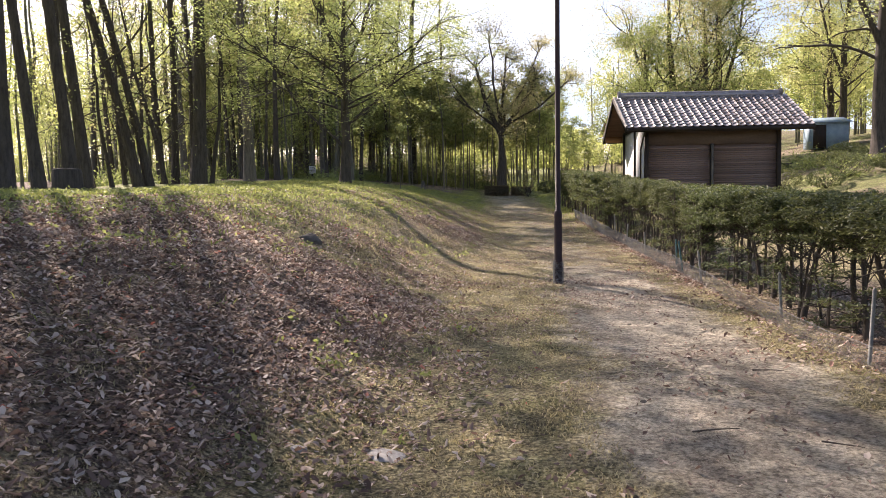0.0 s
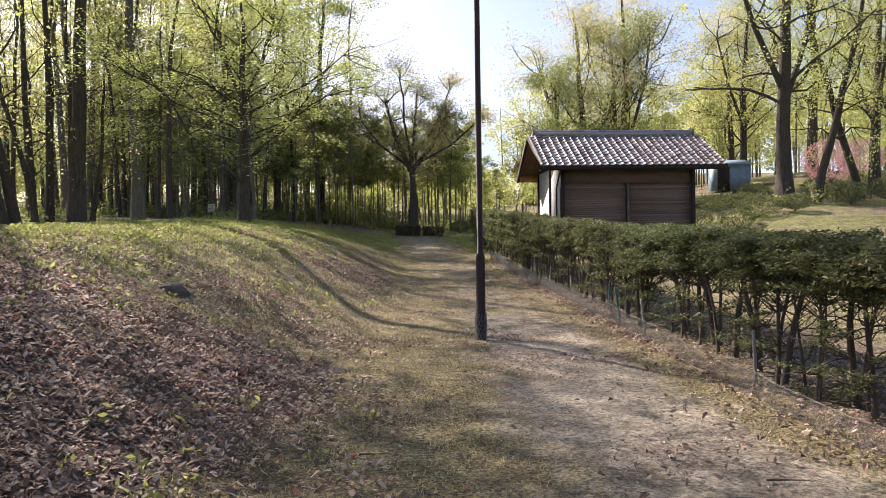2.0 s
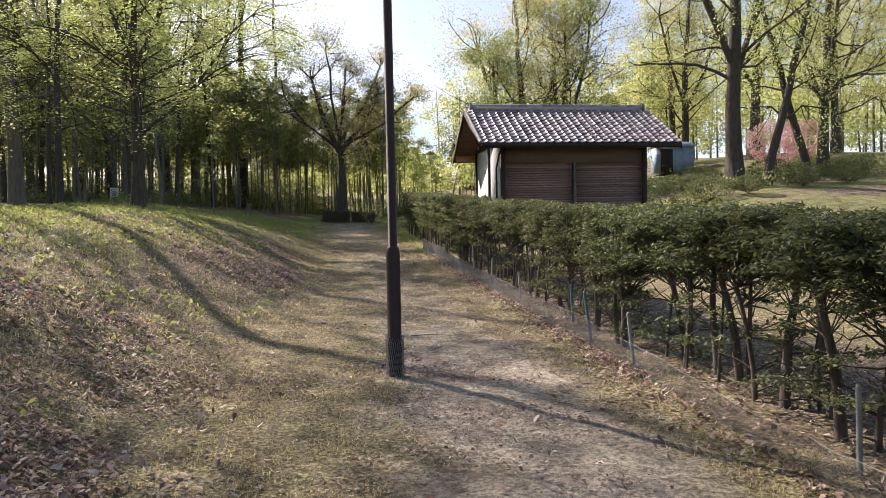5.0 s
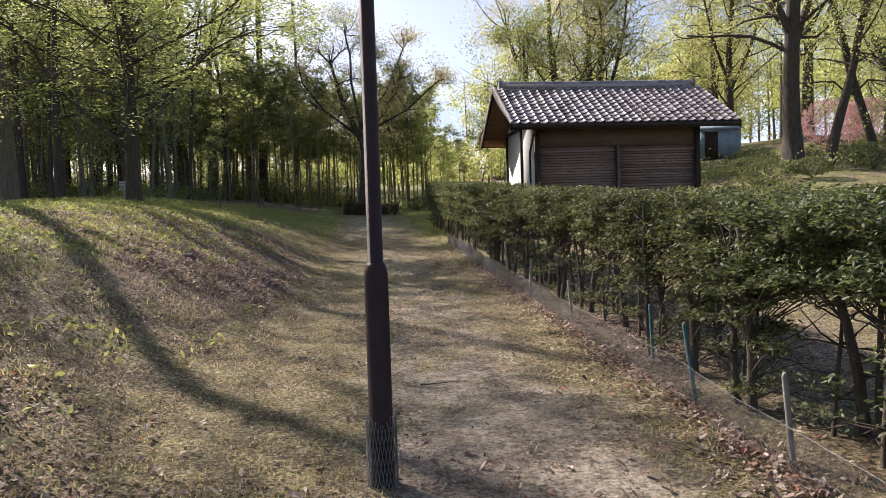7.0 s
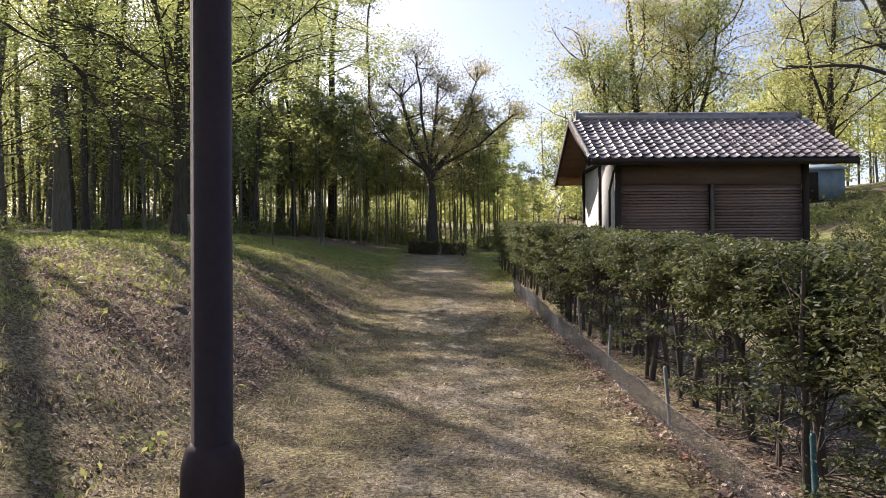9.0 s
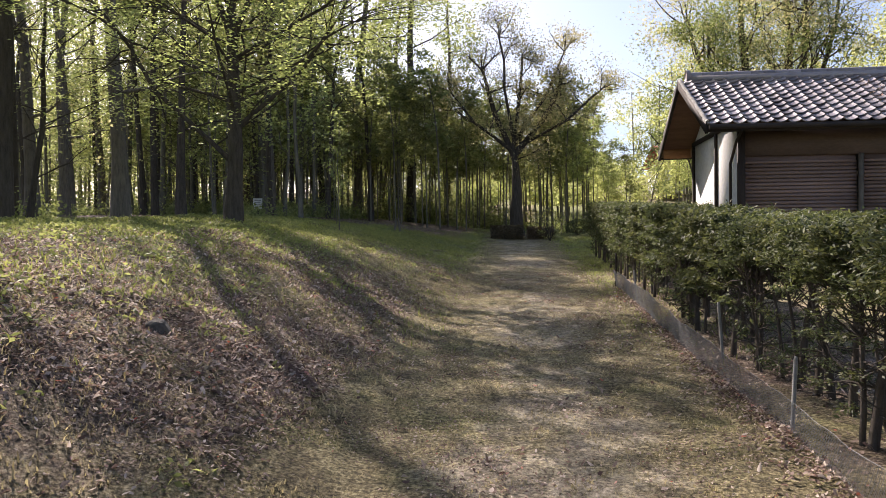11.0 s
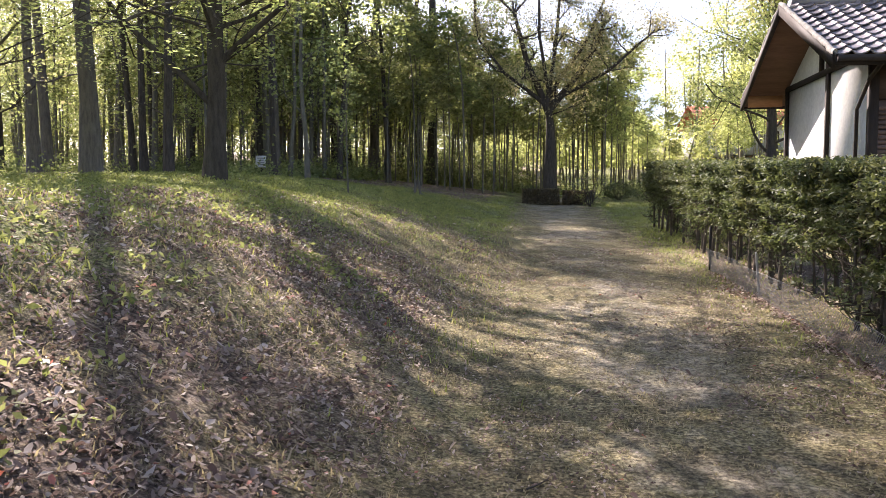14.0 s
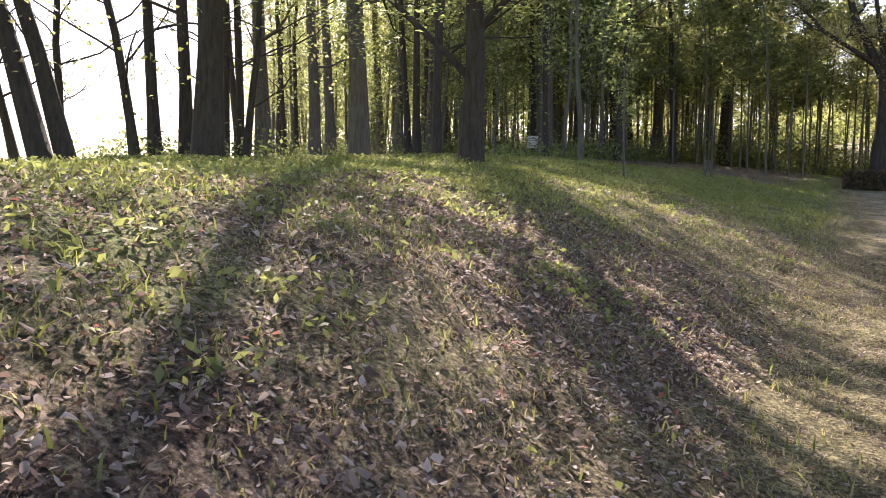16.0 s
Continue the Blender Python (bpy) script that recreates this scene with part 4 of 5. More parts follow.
# ---- hedge ----
def hedge_meshes(seed, low, leaf):
    """A clipped shrub: crooked stems, many twigs, and layered sprays that fill a flat-topped head with a ragged underside."""
    rnd = np.random.RandomState(seed)
    wood, tips, stems = Geo(), [], []
    for k in range(rnd.randint(2, 4)):
        x, y = rnd.uniform(-0.25, 0.25), rnd.uniform(-0.26, 0.26)
        r = rnd.uniform(0.026, 0.042) if k == 0 else rnd.uniform(0.010, 0.024)
        pts = bent((x, y, -0.1), (rnd.normal() * 0.06, rnd.normal() * 0.06, 1), 1.46, rnd, 9, 0.05)
        wood.tube(pts, np.linspace(r, r * 0.4, len(pts)), 7, cap=False)
        stems.append(pts)
        for j in range(9):
            f = rnd.uniform(0.15, 0.75) * 9
            i = int(f)
            a = rnd.uniform(0, 2 * math.pi)
            twig_line = bent(pts[i], (math.cos(a), math.sin(a), 0.35), rnd.uniform(0.15, 0.5), rnd, 5, 0.3)
            wood.tube(twig_line, np.linspace(0.008, 0.0025, 6), 4, cap=False)
            if rnd.rand() < (0.25 if low > 0.5 else 0.6):
                tips.append(twig_line[3:])
    for k in range(78):
        c = np.array((rnd.uniform(-0.46, 0.46), rnd.uniform(-0.36, 0.36), 1.5 * low + (1.47 - 1.5 * low) * rnd.rand() ** 0.75))
        if c[2] < 1.5 * low + 0.2 and rnd.rand() < 0.45:
            continue
        pts = stems[rnd.randint(len(stems))]
        i = int(np.clip((c[2] - 0.12) / 1.46 * 9, 2, 8))
        mid = pts[i] * 0.45 + c * 0.55 + rnd.normal(size=3) * 0.04
        wood.tube([pts[i], mid, c], [0.006, 0.004, 0.002], 4, cap=False)
        out = rnd.normal(size=(3, 3)) * (0.08, 0.08, 0.02)
        tips.append(np.r_[[c], c + out])
    p = np.concatenate(tips)
    n = 9800 if leaf < 0.03 else 6600
    c = p[rnd.randint(0, len(p), n)] + rnd.normal(size=(n, 3)) * (0.05, 0.055, 0.02)
    c = c[(c[:, 2] < 1.5 + 0.035 * rnd.rand(n)) & (np.abs(c[:, 0]) < 0.52)]
    return wood.mesh("stem", STEM, True), Geo().leaves(c, np.full(len(c), leaf), rnd, 0.66, 1.7).mesh("foliage", LEAF_HEDGE)


HEDGE = [hedge_meshes(80 + k, 0.60, 0.026) for k in range(4)] + [hedge_meshes(86, 0.34, 0.026), hedge_meshes(87, 0.42, 0.026)] + [hedge_meshes(90 + k, 0.40, 0.040) for k in range(3)]
rnd = np.random.RandomState(21)
for k, y in enumerate(np.arange(2.6, 38.5, 0.54)):
    far = y > 21
    m = HEDGE[rnd.randint(6, 9) if far else rnd.choice([4, 5]) if 12.2 < y < 14.6 else rnd.choice([0, 1, 2, 3, 0, 1, 2, 3, 5])]
    x = float(fence_x(y)) + eased(y, [0, 8, 24, 28, 32], [0.58, 0.58, 0.68, 0.68, 0.66]) + rnd.uniform(-0.08, 0.08)
    tall = float(eased(y, [3, 9, 14, 20, 28, 38], [1.38, 1.40, 1.48, 1.60, 1.72, 1.80])) / 1.5
    ob = thing("hedge_shrub", (float(x), float(y), gz(float(x), float(y))), "clipped dark green hedge shrub on bare stems", "hedge", "shrubs of the hedge", rz=float(rnd.choice([0, 180]) + rnd.uniform(-9, 9)))
    ob.scale = (1, 1.15, tall * rnd.uniform(0.985, 1.015))
    part("stem", m[0], ob)
    part("foliage", m[1], ob)


# ---- low net fence ----
def net_fence():
    ob = thing("net_fence", (0, 0, 0), "low slack grey wire-net fence along the foot of the hedge", "fence")
    rnd = np.random.RandomState(31)
    g = Geo()
    ys = np.arange(2.2, 28.9, 0.04)
    high = np.interp(ys, [8, 14, 24], [0.20, 0.25, 0.33]) + 0.06 * value_noise(ys, ys * 0, 1.3, 3)
    lean = 0.10 * (value_noise(ys, ys * 0, 2.1, 4) - 0.5)
    x = fence_x(ys) + 0.06 * (value_noise(ys, ys * 0, 0.9, 5) - 0.5)
    z = ground_z(x, ys) - 0.02
    rows = 9

    def node(i, r):
        f = r / (rows - 1)
        return (x[i] - lean[i] * f * f - 0.04 * f, ys[i], z[i] + high[i] * f)

    for i in range(len(ys) - 1):
        a = [node(i + (r % 2), r) for r in range(rows)]
        wire = 0.0015 if ys[i] < 15 else 0.0017
        g.tube(a, wire, 3, cap=False)
        g.tube([node(i + 1 - (r % 2), r) for r in range(rows)], wire, 3, cap=False)
    for r in (0, rows - 1):
        g.tube([node(i, r) for i in range(0, len(ys), 3)], 0.0017, 4, cap=False)
    part("net", g.mesh("net", NET), ob, "fine grey wire net")
    post = Geo().tube([(0, 0, -0.2), (0, 0, 0.54), (0, 0, 0.56)], [0.016, 0.016, 0.010], 10)
    pale, green = post.mesh("stake", STAKE, True), post.mesh("stake", STAKE_GREEN, True)
    for k, y in enumerate((6.3, 8.7, 11.45, 12.7, 14.1, 16.2, 18.6, 21.3, 26.4)):
        xx = float(fence_x(y)) + 0.06 + (0.2 if k % 3 == 1 else 0)
        s = part("stake", green if k in (3, 4) else pale, ob, "teal stake" if k in (3, 4) else "pale grey stake")
        s.matrix_basis = pose(xx, y, gz(xx, y), rnd.uniform(-7, 7), rnd.uniform(-9, 5), 0) @ Matrix.Diagonal((1, 1, rnd.uniform(0.85, 1.2), 1))
    xe = float(fence_x(28.9))
    part("end_post", Geo().box((xe, 28.92, gz(xe, 28.9) + 0.25), (0.035, 0.035, 0.9)).mesh("end_post", WOOD_DARK), ob, "dark end post")


net_fence()


# ---- fallen leaves and grass ----
def litter():
    rnd = np.random.RandomState(41)
    n = 440000
    x, y = rnd.uniform(-9.5, 3.6, n), rnd.uniform(0.8, 36, n)
    x[:110000], y[:110000] = rnd.uniform(-6.5, -1.4, 110000), rnd.uniform(1.5, 13, 110000)
    x[110000:190000], y[110000:190000] = rnd.uniform(-6, -1.5, 80000), rnd.uniform(17, 27, 80000)
    w = ground_weights(x, y)[2]
    keep = rnd.rand(n) < np.clip((w - 0.16) * 1.35, 0.03 + 0.30 * np.clip(value_noise(x, y, 0.7, 18) * 2.2 - 1.0, 0, 1), 0.9) * np.interp(y, [0, 10, 26, 36], [0.75, 0.75, 0.75, 0.3])
    x, y = x[keep], y[keep]
    m = 6500
    yh = np.where(rnd.rand(m) < 0.12, rnd.uniform(3, 12, m), rnd.uniform(11, 28.5, m))
    xh = fence_x(yh) - np.abs(rnd.normal(size=m)) * 0.13 * (0.4 + value_noise(yh, yh * 0, 1.6, 11) * 1.3) + 0.04
    m2 = 1500
    xp, yp = rnd.normal(size=m2) * 0.5 - 2.6, rnd.normal(size=m2) * 0.5 + 8.6
    m3 = 150000
    xc, yc = rnd.uniform(-3, 1.7, m3), rnd.uniform(1.5, 32, m3)
    crumb = rnd.rand(m3) < np.clip(value_noise(xc, yc, 0.45, 22) * value_noise(xc, yc, 1.4, 23) * 2.6 - 0.35, 0.04, 0.9) * np.interp(yc, [5, 11], [0.12, 0.85])
    xc, yc = xc[crumb], yc[crumb]
    x, y = np.r_[x, xh, xp, xc], np.r_[y, yh, yp, yc]
    z = ground_z(x, y)
    k = len(x)
    size = rnd.uniform(0.022, 0.066, k) * np.where(y > 12, 0.85, 1.0)
    size[k - len(xc):] *= 0.5
    a = rnd.uniform(0, 2 * math.pi, k)
    tilt = rnd.normal(size=(k, 2)) * 0.32
    t = np.c_[np.cos(a), np.sin(a), tilt[:, 0]]
    side = np.c_[-np.sin(a), np.cos(a), tilt[:, 1]]
    up = np.array((0, 0, 1.0)) * size[:, None]
    cup, lift, twist = (rnd.uniform(lo, hi, k)[:, None] for lo, hi in ((-0.12, 0.32), (-0.05, 0.4), (-0.2, 0.2)))
    c = np.c_[x, y, z + 0.008 + rnd.uniform(0, 0.014, k)]
    L, W = size[:, None] * 0.5, size[:, None] * rnd.uniform(0.14, 0.30, k)[:, None]
    v = np.stack([c - t * L, c - t * L * 0.35 + side * W + up * (cup + twist), c + t * L * 0.4 + side * W * 0.8 + up * (cup + lift * 0.4), c + t * L + up * lift,
                  c + t * L * 0.4 - side * W * 0.8 + up * (cup + lift * 0.4 - twist), c - t * L * 0.35 - side * W + up * cup], 1)
    six = np.arange(k)[:, None] * 6
    me = Geo().add(v.reshape(-1, 3), np.concatenate([six + np.array((0, 1, 2, 3)), six + np.array((0, 3, 4, 5))])).mesh("leaf_litter", LITTER)
    tagged(new("leaf_litter", me), "dry brown and tan leaves lying on the bank", "fallen leaves", kind="stuff")


litter()


def blades(name, mat, x, y, tall, rnd, label):
    """Tufts of narrow blades."""
    k = len(x)
    z = ground_z(x, y) - 0.005
    h = tall * rnd.uniform(0.45, 1.3, k)
    a = rnd.uniform(0, 2 * math.pi, k)
    wide = 0.0045 + 0.02 * h
    side = np.c_[np.cos(a), np.sin(a), np.zeros(k)] * wide[:, None]
    bend = rnd.normal(size=(k, 2)) * h[:, None] * 0.5
    c = np.c_[x, y, z]
    mid = c + np.c_[bend * 0.35, h * 0.6]
    tip = c + np.c_[bend, h * 0.95]
    v = np.stack([c - side, c + side, mid + side * 0.7, mid - side * 0.7, tip + side * 0.1, tip - side * 0.1], 1).reshape(-1, 3)
    i = np.arange(k)[:, None] * 6
    q = np.concatenate([i + np.array((0, 1, 2, 3)), i + np.array((3, 2, 4, 5))])
    tagged(new(name, raw_mesh(name, v, q, mat)), label, "grass", kind="stuff")


def sward():
    rnd = np.random.RandomState(43)
    n = 280000
    x, y = rnd.uniform(-11, 4, n), rnd.uniform(1, 50, n)
    d, g, l = ground_weights(x, y)
    tuft = value_noise(x, y, 0.28, 12) * (0.3 + value_noise(x, y, 1.3, 13))
    keep = (rnd.rand(n) < g * 0.9 * np.clip(tuft * 2 - 0.15, 0, 1)) & (d < 0.55)
    blades("grass", GRASS, x[keep], y[keep], 0.075, rnd, "short spring grass on the bank and verges")
    n = 330000
    x, y = rnd.uniform(-4, 2, n), rnd.uniform(1, 30, n)
    d, g, l = ground_weights(x, y)
    keep = (rnd.rand(n) < 0.75 * np.interp(y, [9, 16], [1.0, 0.5]) * np.clip(value_noise(x, y, 0.22, 14) * 2.2 - 0.55, 0, 1)) & (d < 0.55) & (l < 0.6)
    blades("dry_turf", DRY_GRASS, x[keep], y[keep], 0.026, rnd, "worn straw-coloured turf and moss on the path")
    n = 150000
    x, y = rnd.uniform(-9, -1.2, n), rnd.uniform(8, 34, n)
    d, g, l = ground_weights(x, y)
    keep = (rnd.rand(n) < 0.3 * np.clip(value_noise(x, y, 0.5, 15) * 1.9 - 0.6, 0, 1)) & (y > 8 + 3 * value_noise(x, y, 1.0, 16)) & (bank_foot(y) - x < 3.6)
    blades("straw", DRY_GRASS, x[keep], y[keep], 0.055, rnd, "dead straw-coloured grass on the bank")


sward()


def weeds():
    """Rosettes of broad-leaved weeds on the bank."""
    rnd = np.random.RandomState(47)
    n = 12000
    x, y = rnd.uniform(-11, -1.6, n), rnd.uniform(4, 42, n)
    g = ground_weights(x, y)[1]
    high = smooth01((bank_foot(y) - x - 1.2) / 2.5)
    clump = np.clip(value_noise(x, y, 0.8, 24) * 3 - 1.5, 0, 1)
    keep = rnd.rand(n) < np.maximum((0.1 + 0.9 * g) * (0.15 + 0.9 * high), 0.7 * clump * (x < bank_foot(y) - 0.2))
    x, y = x[keep], y[keep]
    m = 9
    c = np.repeat(np.c_[x, y, ground_z(x, y) + 0.03], m, 0) + rnd.normal(size=(len(x) * m, 3)) * (0.07, 0.07, 0.022)
    tagged(new("weeds", Geo().leaves(c, np.full(len(c), 0.044), rnd, 0.5, 1.4).mesh("weeds", LEAF_GREEN)), "small green broad-leaved weeds on the bank", "weeds", kind="stuff")


weeds()


# ---- things along the path ----
def stone(name, x, y, size, seed, label):
    rnd = np.random.RandomState(seed)
    bm = bmesh.new()
    bmesh.ops.create_icosphere(bm, subdivisions=3, radius=1)
    for v in bm.verts:
        d = noise.noise(v.co * 1.3 + Vector((seed, 0, 0))) * 0.22 + noise.noise(v.co * 3.1) * 0.08
        v.co = Vector((v.co.x * size[0], v.co.y * size[1], v.co.z * size[2])) * (1 + d)
    me = bpy.data.meshes.new(name)
    bm.to_mesh(me)
    bm.free()
    me.materials.append(MORTAR if name == "flat_stone" else ROCK)
    ob = tagged(new(name, me), label, "stone")
    ob.matrix_basis = pose(x, y, gz(x, y) - size[2] * 0.3, 0, 0, rnd.uniform(0, 360))


stone("boulder", -4.05, 10.95, (0.2, 0.16, 0.12), 7, "brown mossy boulder half sunk in the leafy bank")
stone("boulder", -2.86, 18.65, (0.13, 0.11, 0.12), 5, "dark round stone among dry leaves")
stone("flat_stone", -2.05, 4.3, (0.15, 0.1, 0.03), 8, "flat pale stone on the worn turf")
stone("flat_stone", -2.55, 4.25, (0.06, 0.05, 0.02), 9, "small flat stone on the worn turf")
for k, (x, y, s) in enumerate(((-1.0, 14.9, 0.05), (-1.3, 5.6, 0.035), (-0.4, 5.2, 0.03), (0.1, 8.3, 0.028), (-2.2, 7.4, 0.04))):
    stone("pebble", x, y, (s, s * 0.8, s * 0.5), 20 + k, "small grey pebble on the path")


def twig(x, y, length, rz, seed):
    rnd = np.random.RandomState(seed)
    g = Geo().tube(bent((-length / 2, 0, 0), (1, 0, 0), length, rnd, 6, 0.12) * (1, 1, 0.15), np.linspace(0.006, 0.0025, 7), 5)
    ob = tagged(new("fallen_twig", g.mesh("fallen_twig", STEM)), "thin dark fallen twig on the path", "twig", "twigs on the path")
    ob.matrix_basis = pose(x, y, gz(x, y) + 0.014, 0, 0, rz)


for k, (x, y, n, rz) in enumerate(((0.76, 6.1, 0.24, 5), (-0.1, 4.6, 0.3, 15), (0.55, 4.4, 0.22, -20), (0.9, 7.9, 0.3, 60), (-1.6, 6.9, 0.25, 30), (0.2, 13.6, 0.4, 10), (-3.2, 6.2, 0.3, 170), (1.0, 3.6, 0.4, -35), (-0.6, 20.4, 0.25, 50))):
    twig(x, y, n, rz, 60 + k)


def sign_board():
    x, y = -12.2, 46.7
    ob = thing("sign_board", (x, y, gz(x, y)), "small white notice board on a dark post among the trees", "sign", rz=12)
    part("post", Geo().box((0, 0.03, 0.15), (0.07, 0.06, 0.9)).mesh("post", WOOD_DARK), ob)
    p = part("panel", Geo().box((0, 0, 0), (0.42, 0.03, 0.5)).mesh("panel", SIGN_WHITE), ob, "white panel")
    p.matrix_basis = pose(0, -0.04, 0.62, -14, 0, 0)
    for k in range(4):
        part("print_line", Geo().box((0, -0.018, 0.14 - k * 0.09), (0.30 - 0.05 * (k % 2), 0.004, 0.03)).mesh("print_line", SIGN_MARKS), p)


sign_board()


def clipped_bush(name, x, y, size, mat, seed, label, count=2600, leaf=0.06, boxy=False):
    rnd = np.random.RandomState(seed)
    ob = thing(name, (x, y, gz(x, y)), label, "bush")
    wood = Geo()
    for k in range(9):
        a = rnd.uniform(0, 2 * math.pi)
        wood.tube(bent((0, 0, -0.05), (math.cos(a) * size[0], math.sin(a) * size[1], size[2] * 1.2), size[2] * 0.9, rnd, 4, 0.15), [0.02, 0.016, 0.012, 0.008, 0.004], 5, cap=False)
    part("stem", wood.mesh("stem", STEM), ob)
    d = rnd.normal(size=(count, 3))
    if boxy:
        d = np.clip(d * 1.2, -1, 1) * rnd.uniform(0.75, 1.02, (count, 1))
    else:
        d /= np.linalg.norm(d, axis=1)[:, None]
        d *= rnd.uniform(0.6, 1.0, (count, 1)) ** 0.4
        d *= 1 + 0.25 * (value_noise(d[:, 0] * 3 + 9, d[:, 1] * 3 + d[:, 2] * 2, 0.7, seed)[:, None] - 0.5)
    c = d * (size[0], size[1], size[2] * 0.5) + (0, 0, size[2] * 0.52)
    part("foliage", Geo().leaves(c[c[:, 2] > 0.02], np.full((c[:, 2] > 0.02).sum(), leaf), rnd, 0.4).mesh("foliage", mat), ob)


LEAF_BROWN = leaf_material("brownish_leaves", (0.085, 0.07, 0.05), (0.27, 0.205, 0.145), 0.4)
clipped_bush("clipped_bush", -0.62, 48.6, (0.75, 0.5, 0.62), LEAF_BROWN, 1, "dark brownish clipped bush at the foot of the tree", 8000, 0.085, boxy=True)
clipped_bush("clipped_bush", 0.95, 48.8, (0.62, 0.5, 0.56), LEAF_BROWN, 2, "dark brownish clipped bush at the foot of the tree", 8000, 0.085, boxy=True)
stone("garden_stone", 12.6, 37.5, (0.6, 0.5, 0.45), 41, "grey garden boulder beside the hut")
stone("garden_stone", 14.2, 39.5, (0.5, 0.45, 0.4), 42, "grey garden boulder beside the hut")
clipped_bush("round_bush", 4.2, 50.5, (1.1, 0.9, 1.1), LEAF_HEDGE, 3, "round clipped evergreen bush on the grass")
clipped_bush("round_bush", 3.0, 52.5, (0.7, 0.7, 0.8), LEAF_HEDGE, 4, "round clipped evergreen bush on the grass")
clipped_bush("round_bush", 5.6, 48.0, (0.9, 0.8, 0.9), LEAF_HEDGE, 5, "round clipped evergreen bush on the grass")
clipped_bush("low_shrub", 1.35, 47.3, (0.7, 0.6, 1.5), LEAF_SPRING, 6, "thin leafy young shrub beside the path", 420, 0.07)
for k, (x, y, s) in enumerate(((13.4, 33.5, 0.8), (14.9, 34.6, 1.0), (16.3, 34.0, 0.7), (12.9, 36.8, 0.9), (19.5, 35.0, 1.0), (22.0, 35.5, 0.9), (15.6, 37.4, 0.9), (20.6, 37.0, 0.8), (23.4, 37.6, 1.1), (17.2, 39.6, 1.0), (25.4, 39.4, 1.0), (21.4, 40.6, 1.1), (14.0, 41.0, 0.9), (27.0, 37.0, 0.9), (18.6, 42.6, 1.0))):
    clipped_bush("garden_shrub", x, y, (s, s * 0.9, s * 1.0), LEAF_HEDGE, 10 + k, "low dark garden shrub beside the hut")
for k, (x, y, s) in enumerate(((25.2, 46.0, 1.7), (27.8, 47.0, 1.5))):
    clipped_bush("azalea", x, y, (s, s * 0.8, s * 1.5), LEAF_PINK, 30 + k, "azalea bush covered in pink blossom", 4200, 0.1)
YOUNG_TREE = tree_meshes(91, CANE, LEAF_GREEN, 3.4, 0.02, 8, 0.3, 0.6, 420, 0.08, 0, clump=0.12)
tree("sapling", YOUNG_TREE, -5.3, 34.6, "thin sapling with sparse small leaves on the grass")
tree("sapling", YOUNG_TREE, -6.6, 39.4, "thin sapling with sparse small leaves on the grass", rz=90, scale=0.8)


def marker_post(x, y):
    ob = thing("marker_post", (x, y, gz(x, y)), "short grey wooden stake pair on the grass", "stake")
    for dx, ry in ((-0.1, 8), (0.12, -10)):
        p = part("stake", Geo().tube([(0, 0, -0.1), (0, 0, 0.5), (0, 0, 0.52)], [0.045, 0.045, 0.03], 8).mesh("stake", BARK_PALE), ob)
        p.matrix_basis = pose(dx, 0, 0, 0, ry, 0)


marker_post(-4.9, 42.5)


def stump(x, y):
    tagged(new("stump", Geo().tube([(0, 0, -0.15), (0, 0, 0.1), (0, 0, 0.42), (0, 0, 0.45)], [0.34, 0.28, 0.26, 0.22], 14).mesh("stump", BARK)), "dark sawn tree stump at the edge of the wood", "stump").matrix_basis = pose(x, y, gz(x, y))


stump(-9.4, 14.0)


def garden_shed(x, y):
    z = gz(x, y)
    ob = thing("garden_shed", (x, y, z), "faded blue sheeted lean-to shed among the trees", "shed", rz=-10)
    part("wall", Geo().box((0, 0, 0.85), (2.4, 1.8, 1.7)).mesh("wall", BLUE_SHEET), ob, "faded blue sheet wall")
    part("roof", Geo().add([(a, b, c + d) for a in (-1.35, 1.35) for b, c in ((-1.1, 1.68), (1.1, 2.15)) for d in (0, 0.07)], [(0, 1, 3, 2), (4, 6, 7, 5), (0, 4, 5, 1), (2, 3, 7, 6), (0, 2, 6, 4), (1, 5, 7, 3)]).mesh("roof", BLUE_SHEET), ob)
    part("door", Geo().box((-0.6, -0.92, 0.78), (0.8, 0.04, 1.56)).mesh("door", WOOD_DARK), ob, "dark door")


garden_shed(21.9, 52.7)


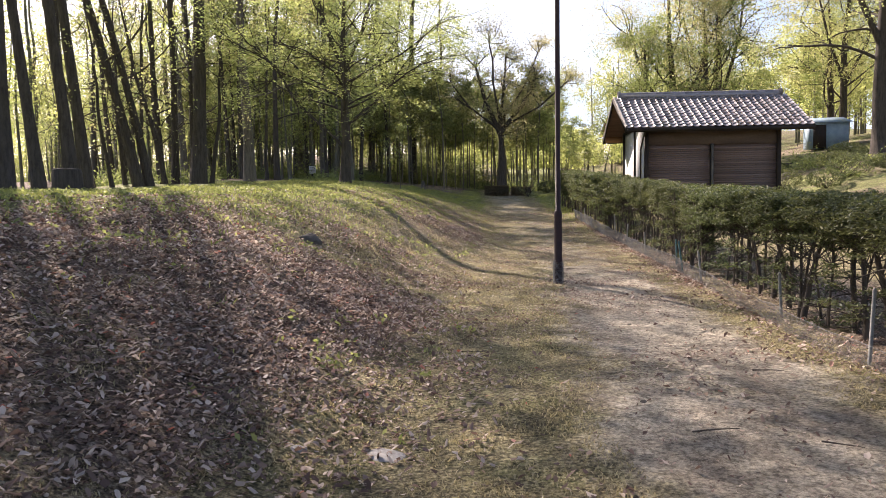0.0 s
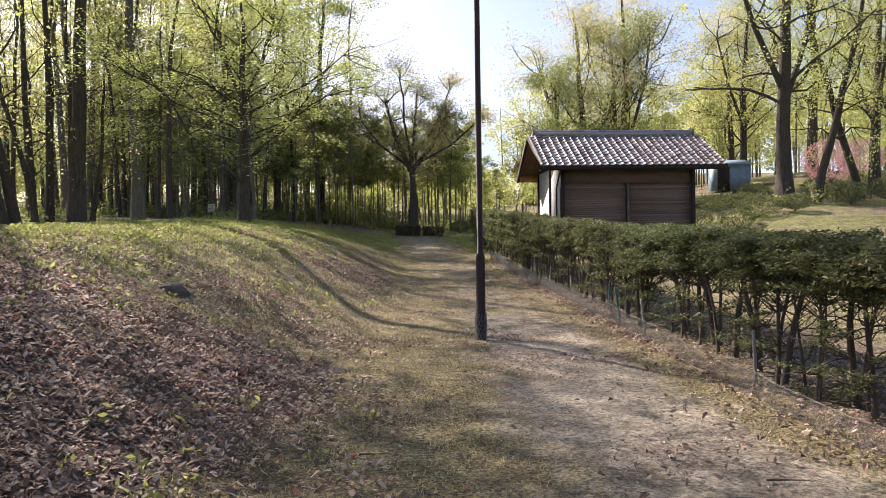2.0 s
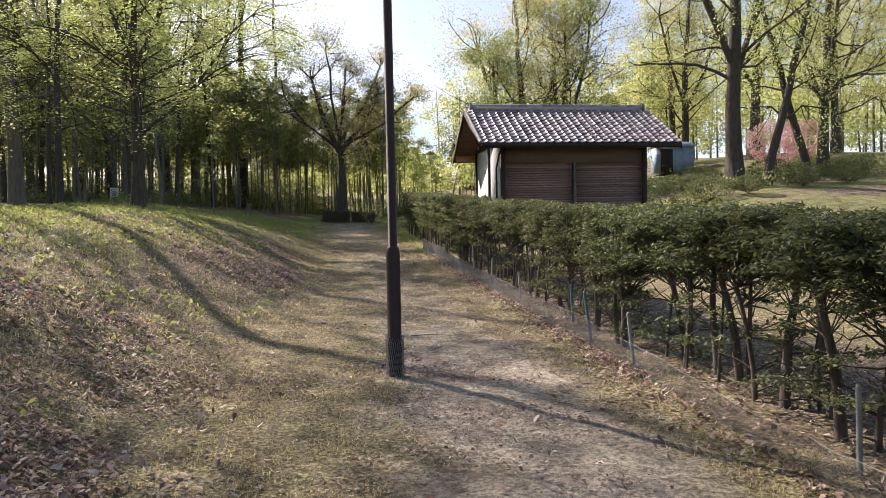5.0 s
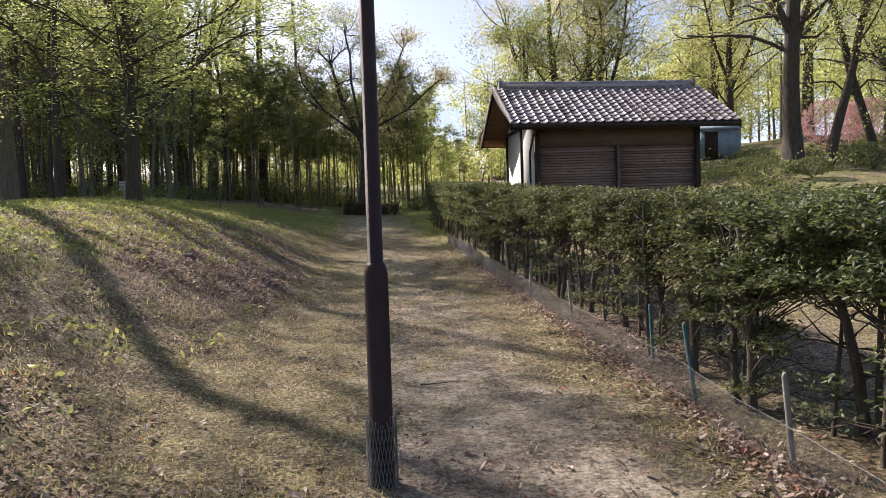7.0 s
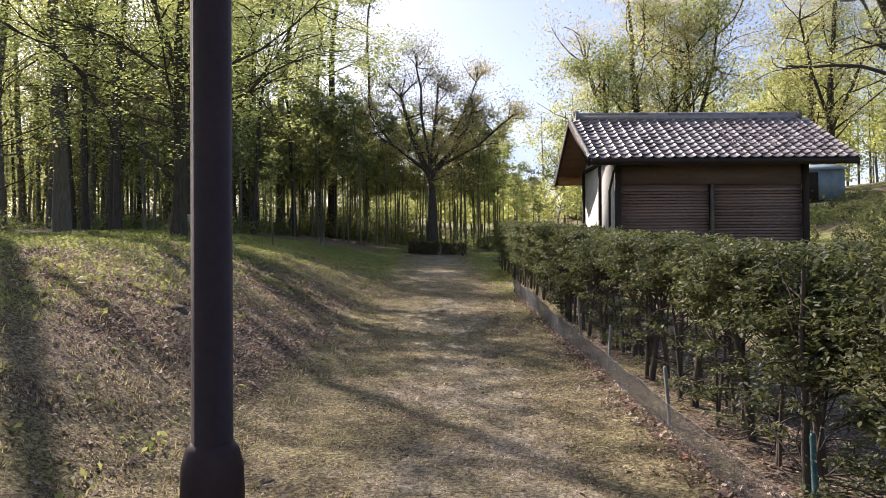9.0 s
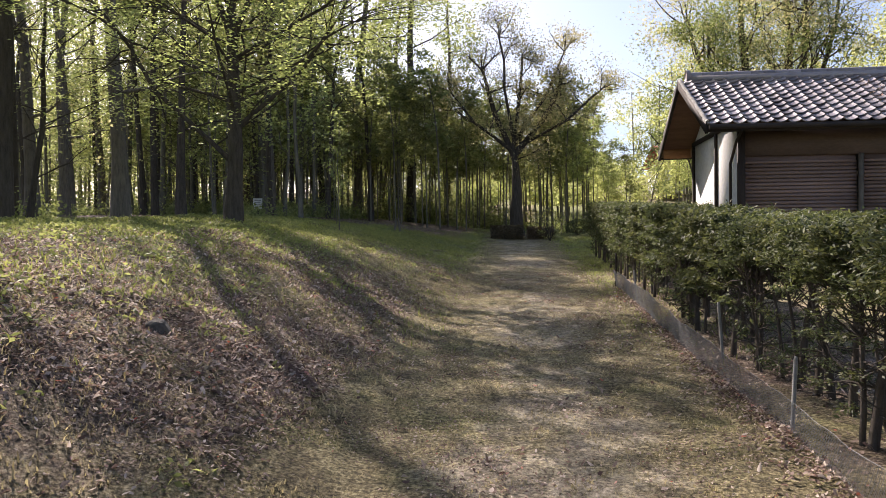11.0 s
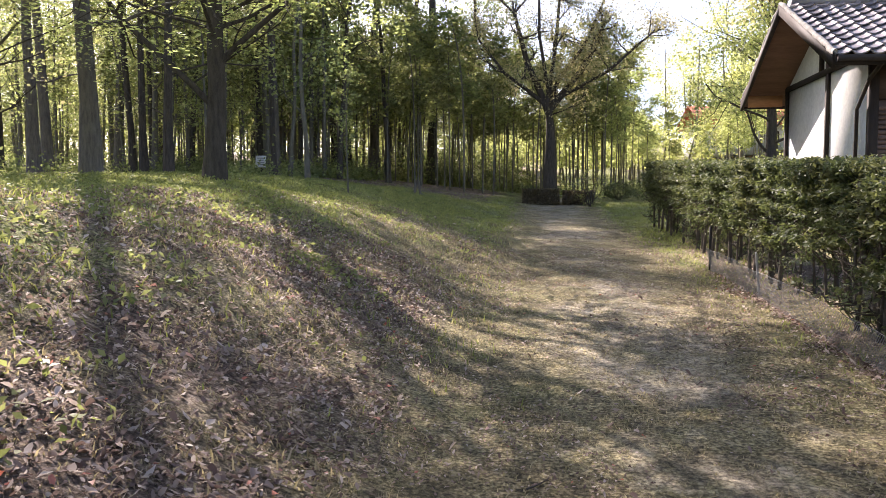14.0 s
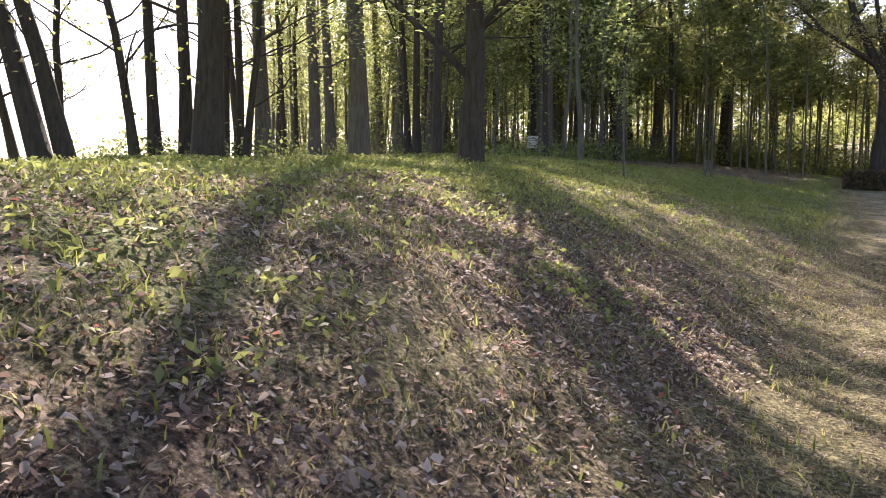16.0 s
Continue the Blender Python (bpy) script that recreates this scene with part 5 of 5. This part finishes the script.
def bench(x, y, rz):
    ob = thing("garden_bench", (x, y, gz(x, y)), "weathered grey garden bench in the shade", "bench", rz=rz)
    for k in range(3):
        part("slat", Geo().box((0, -0.17 + k * 0.17, 0.43), (1.8, 0.14, 0.05)).mesh("slat", BARK_PALE), ob)
    for dx in (-0.7, 0.7):
        part("leg", Geo().box((dx, 0, 0.2), (0.1, 0.42, 0.42)).mesh("leg", ROCK), ob)


bench(19.8, 46.0, 15)
bench(15.0, 43.5, -8)


def far_house(x, y):
    z = gz(x, y)
    ob = thing("far_house", (x, y, z), "white house with a red roof beyond the trees", "house", rz=8)
    part("wall", Geo().box((0, 0, 1.5), (12, 7, 3.4)).mesh("wall", PALE_WALL), ob)
    part("roof", Geo().add([(-6.6, -4.2, 3.1), (6.6, -4.2, 3.1), (6.6, 0, 5.4), (-6.6, 0, 5.4), (6.6, 4.2, 3.1), (-6.6, 4.2, 3.1), (-6.6, -4.2, 2.95), (6.6, -4.2, 2.95), (6.6, 4.2, 2.95), (-6.6, 4.2, 2.95)],
                           [(0, 1, 2, 3), (3, 2, 4, 5), (6, 9, 8, 7), (0, 6, 7, 1), (5, 4, 8, 9)]).mesh("roof", RED_ROOF), ob, "red roof")
    for k in range(4):
        w = part("window", Geo().box((-4.2 + k * 2.8, -3.52, 1.7), (1.4, 0.08, 1.2)).mesh("window", WOOD_DARK), ob)


far_house(22.0, 104.0)


def far_mountain():
    a = np.linspace(0.02, 1.1, 90)
    h = 300 + 130 * value_noise(a * 9, a * 0, 1.0, 3) + 60 * value_noise(a * 40, a * 0, 1.0, 4) - 60 * np.abs(a - 0.4)
    top = np.c_[2600 * np.sin(a), 2600 * np.cos(a), h]
    low = np.c_[2300 * np.sin(a), 2300 * np.cos(a), np.full(90, -30.0)]
    q = [(i, i + 1, 90 + i + 1, 90 + i) for i in range(89)]
    tagged(new("backdrop", raw_mesh("backdrop", np.r_[low, top], q, MOUNTAIN, True)), "mountain far beyond the park, its blue haze painted in as a glow", "mountain", kind="structure")


far_mountain()
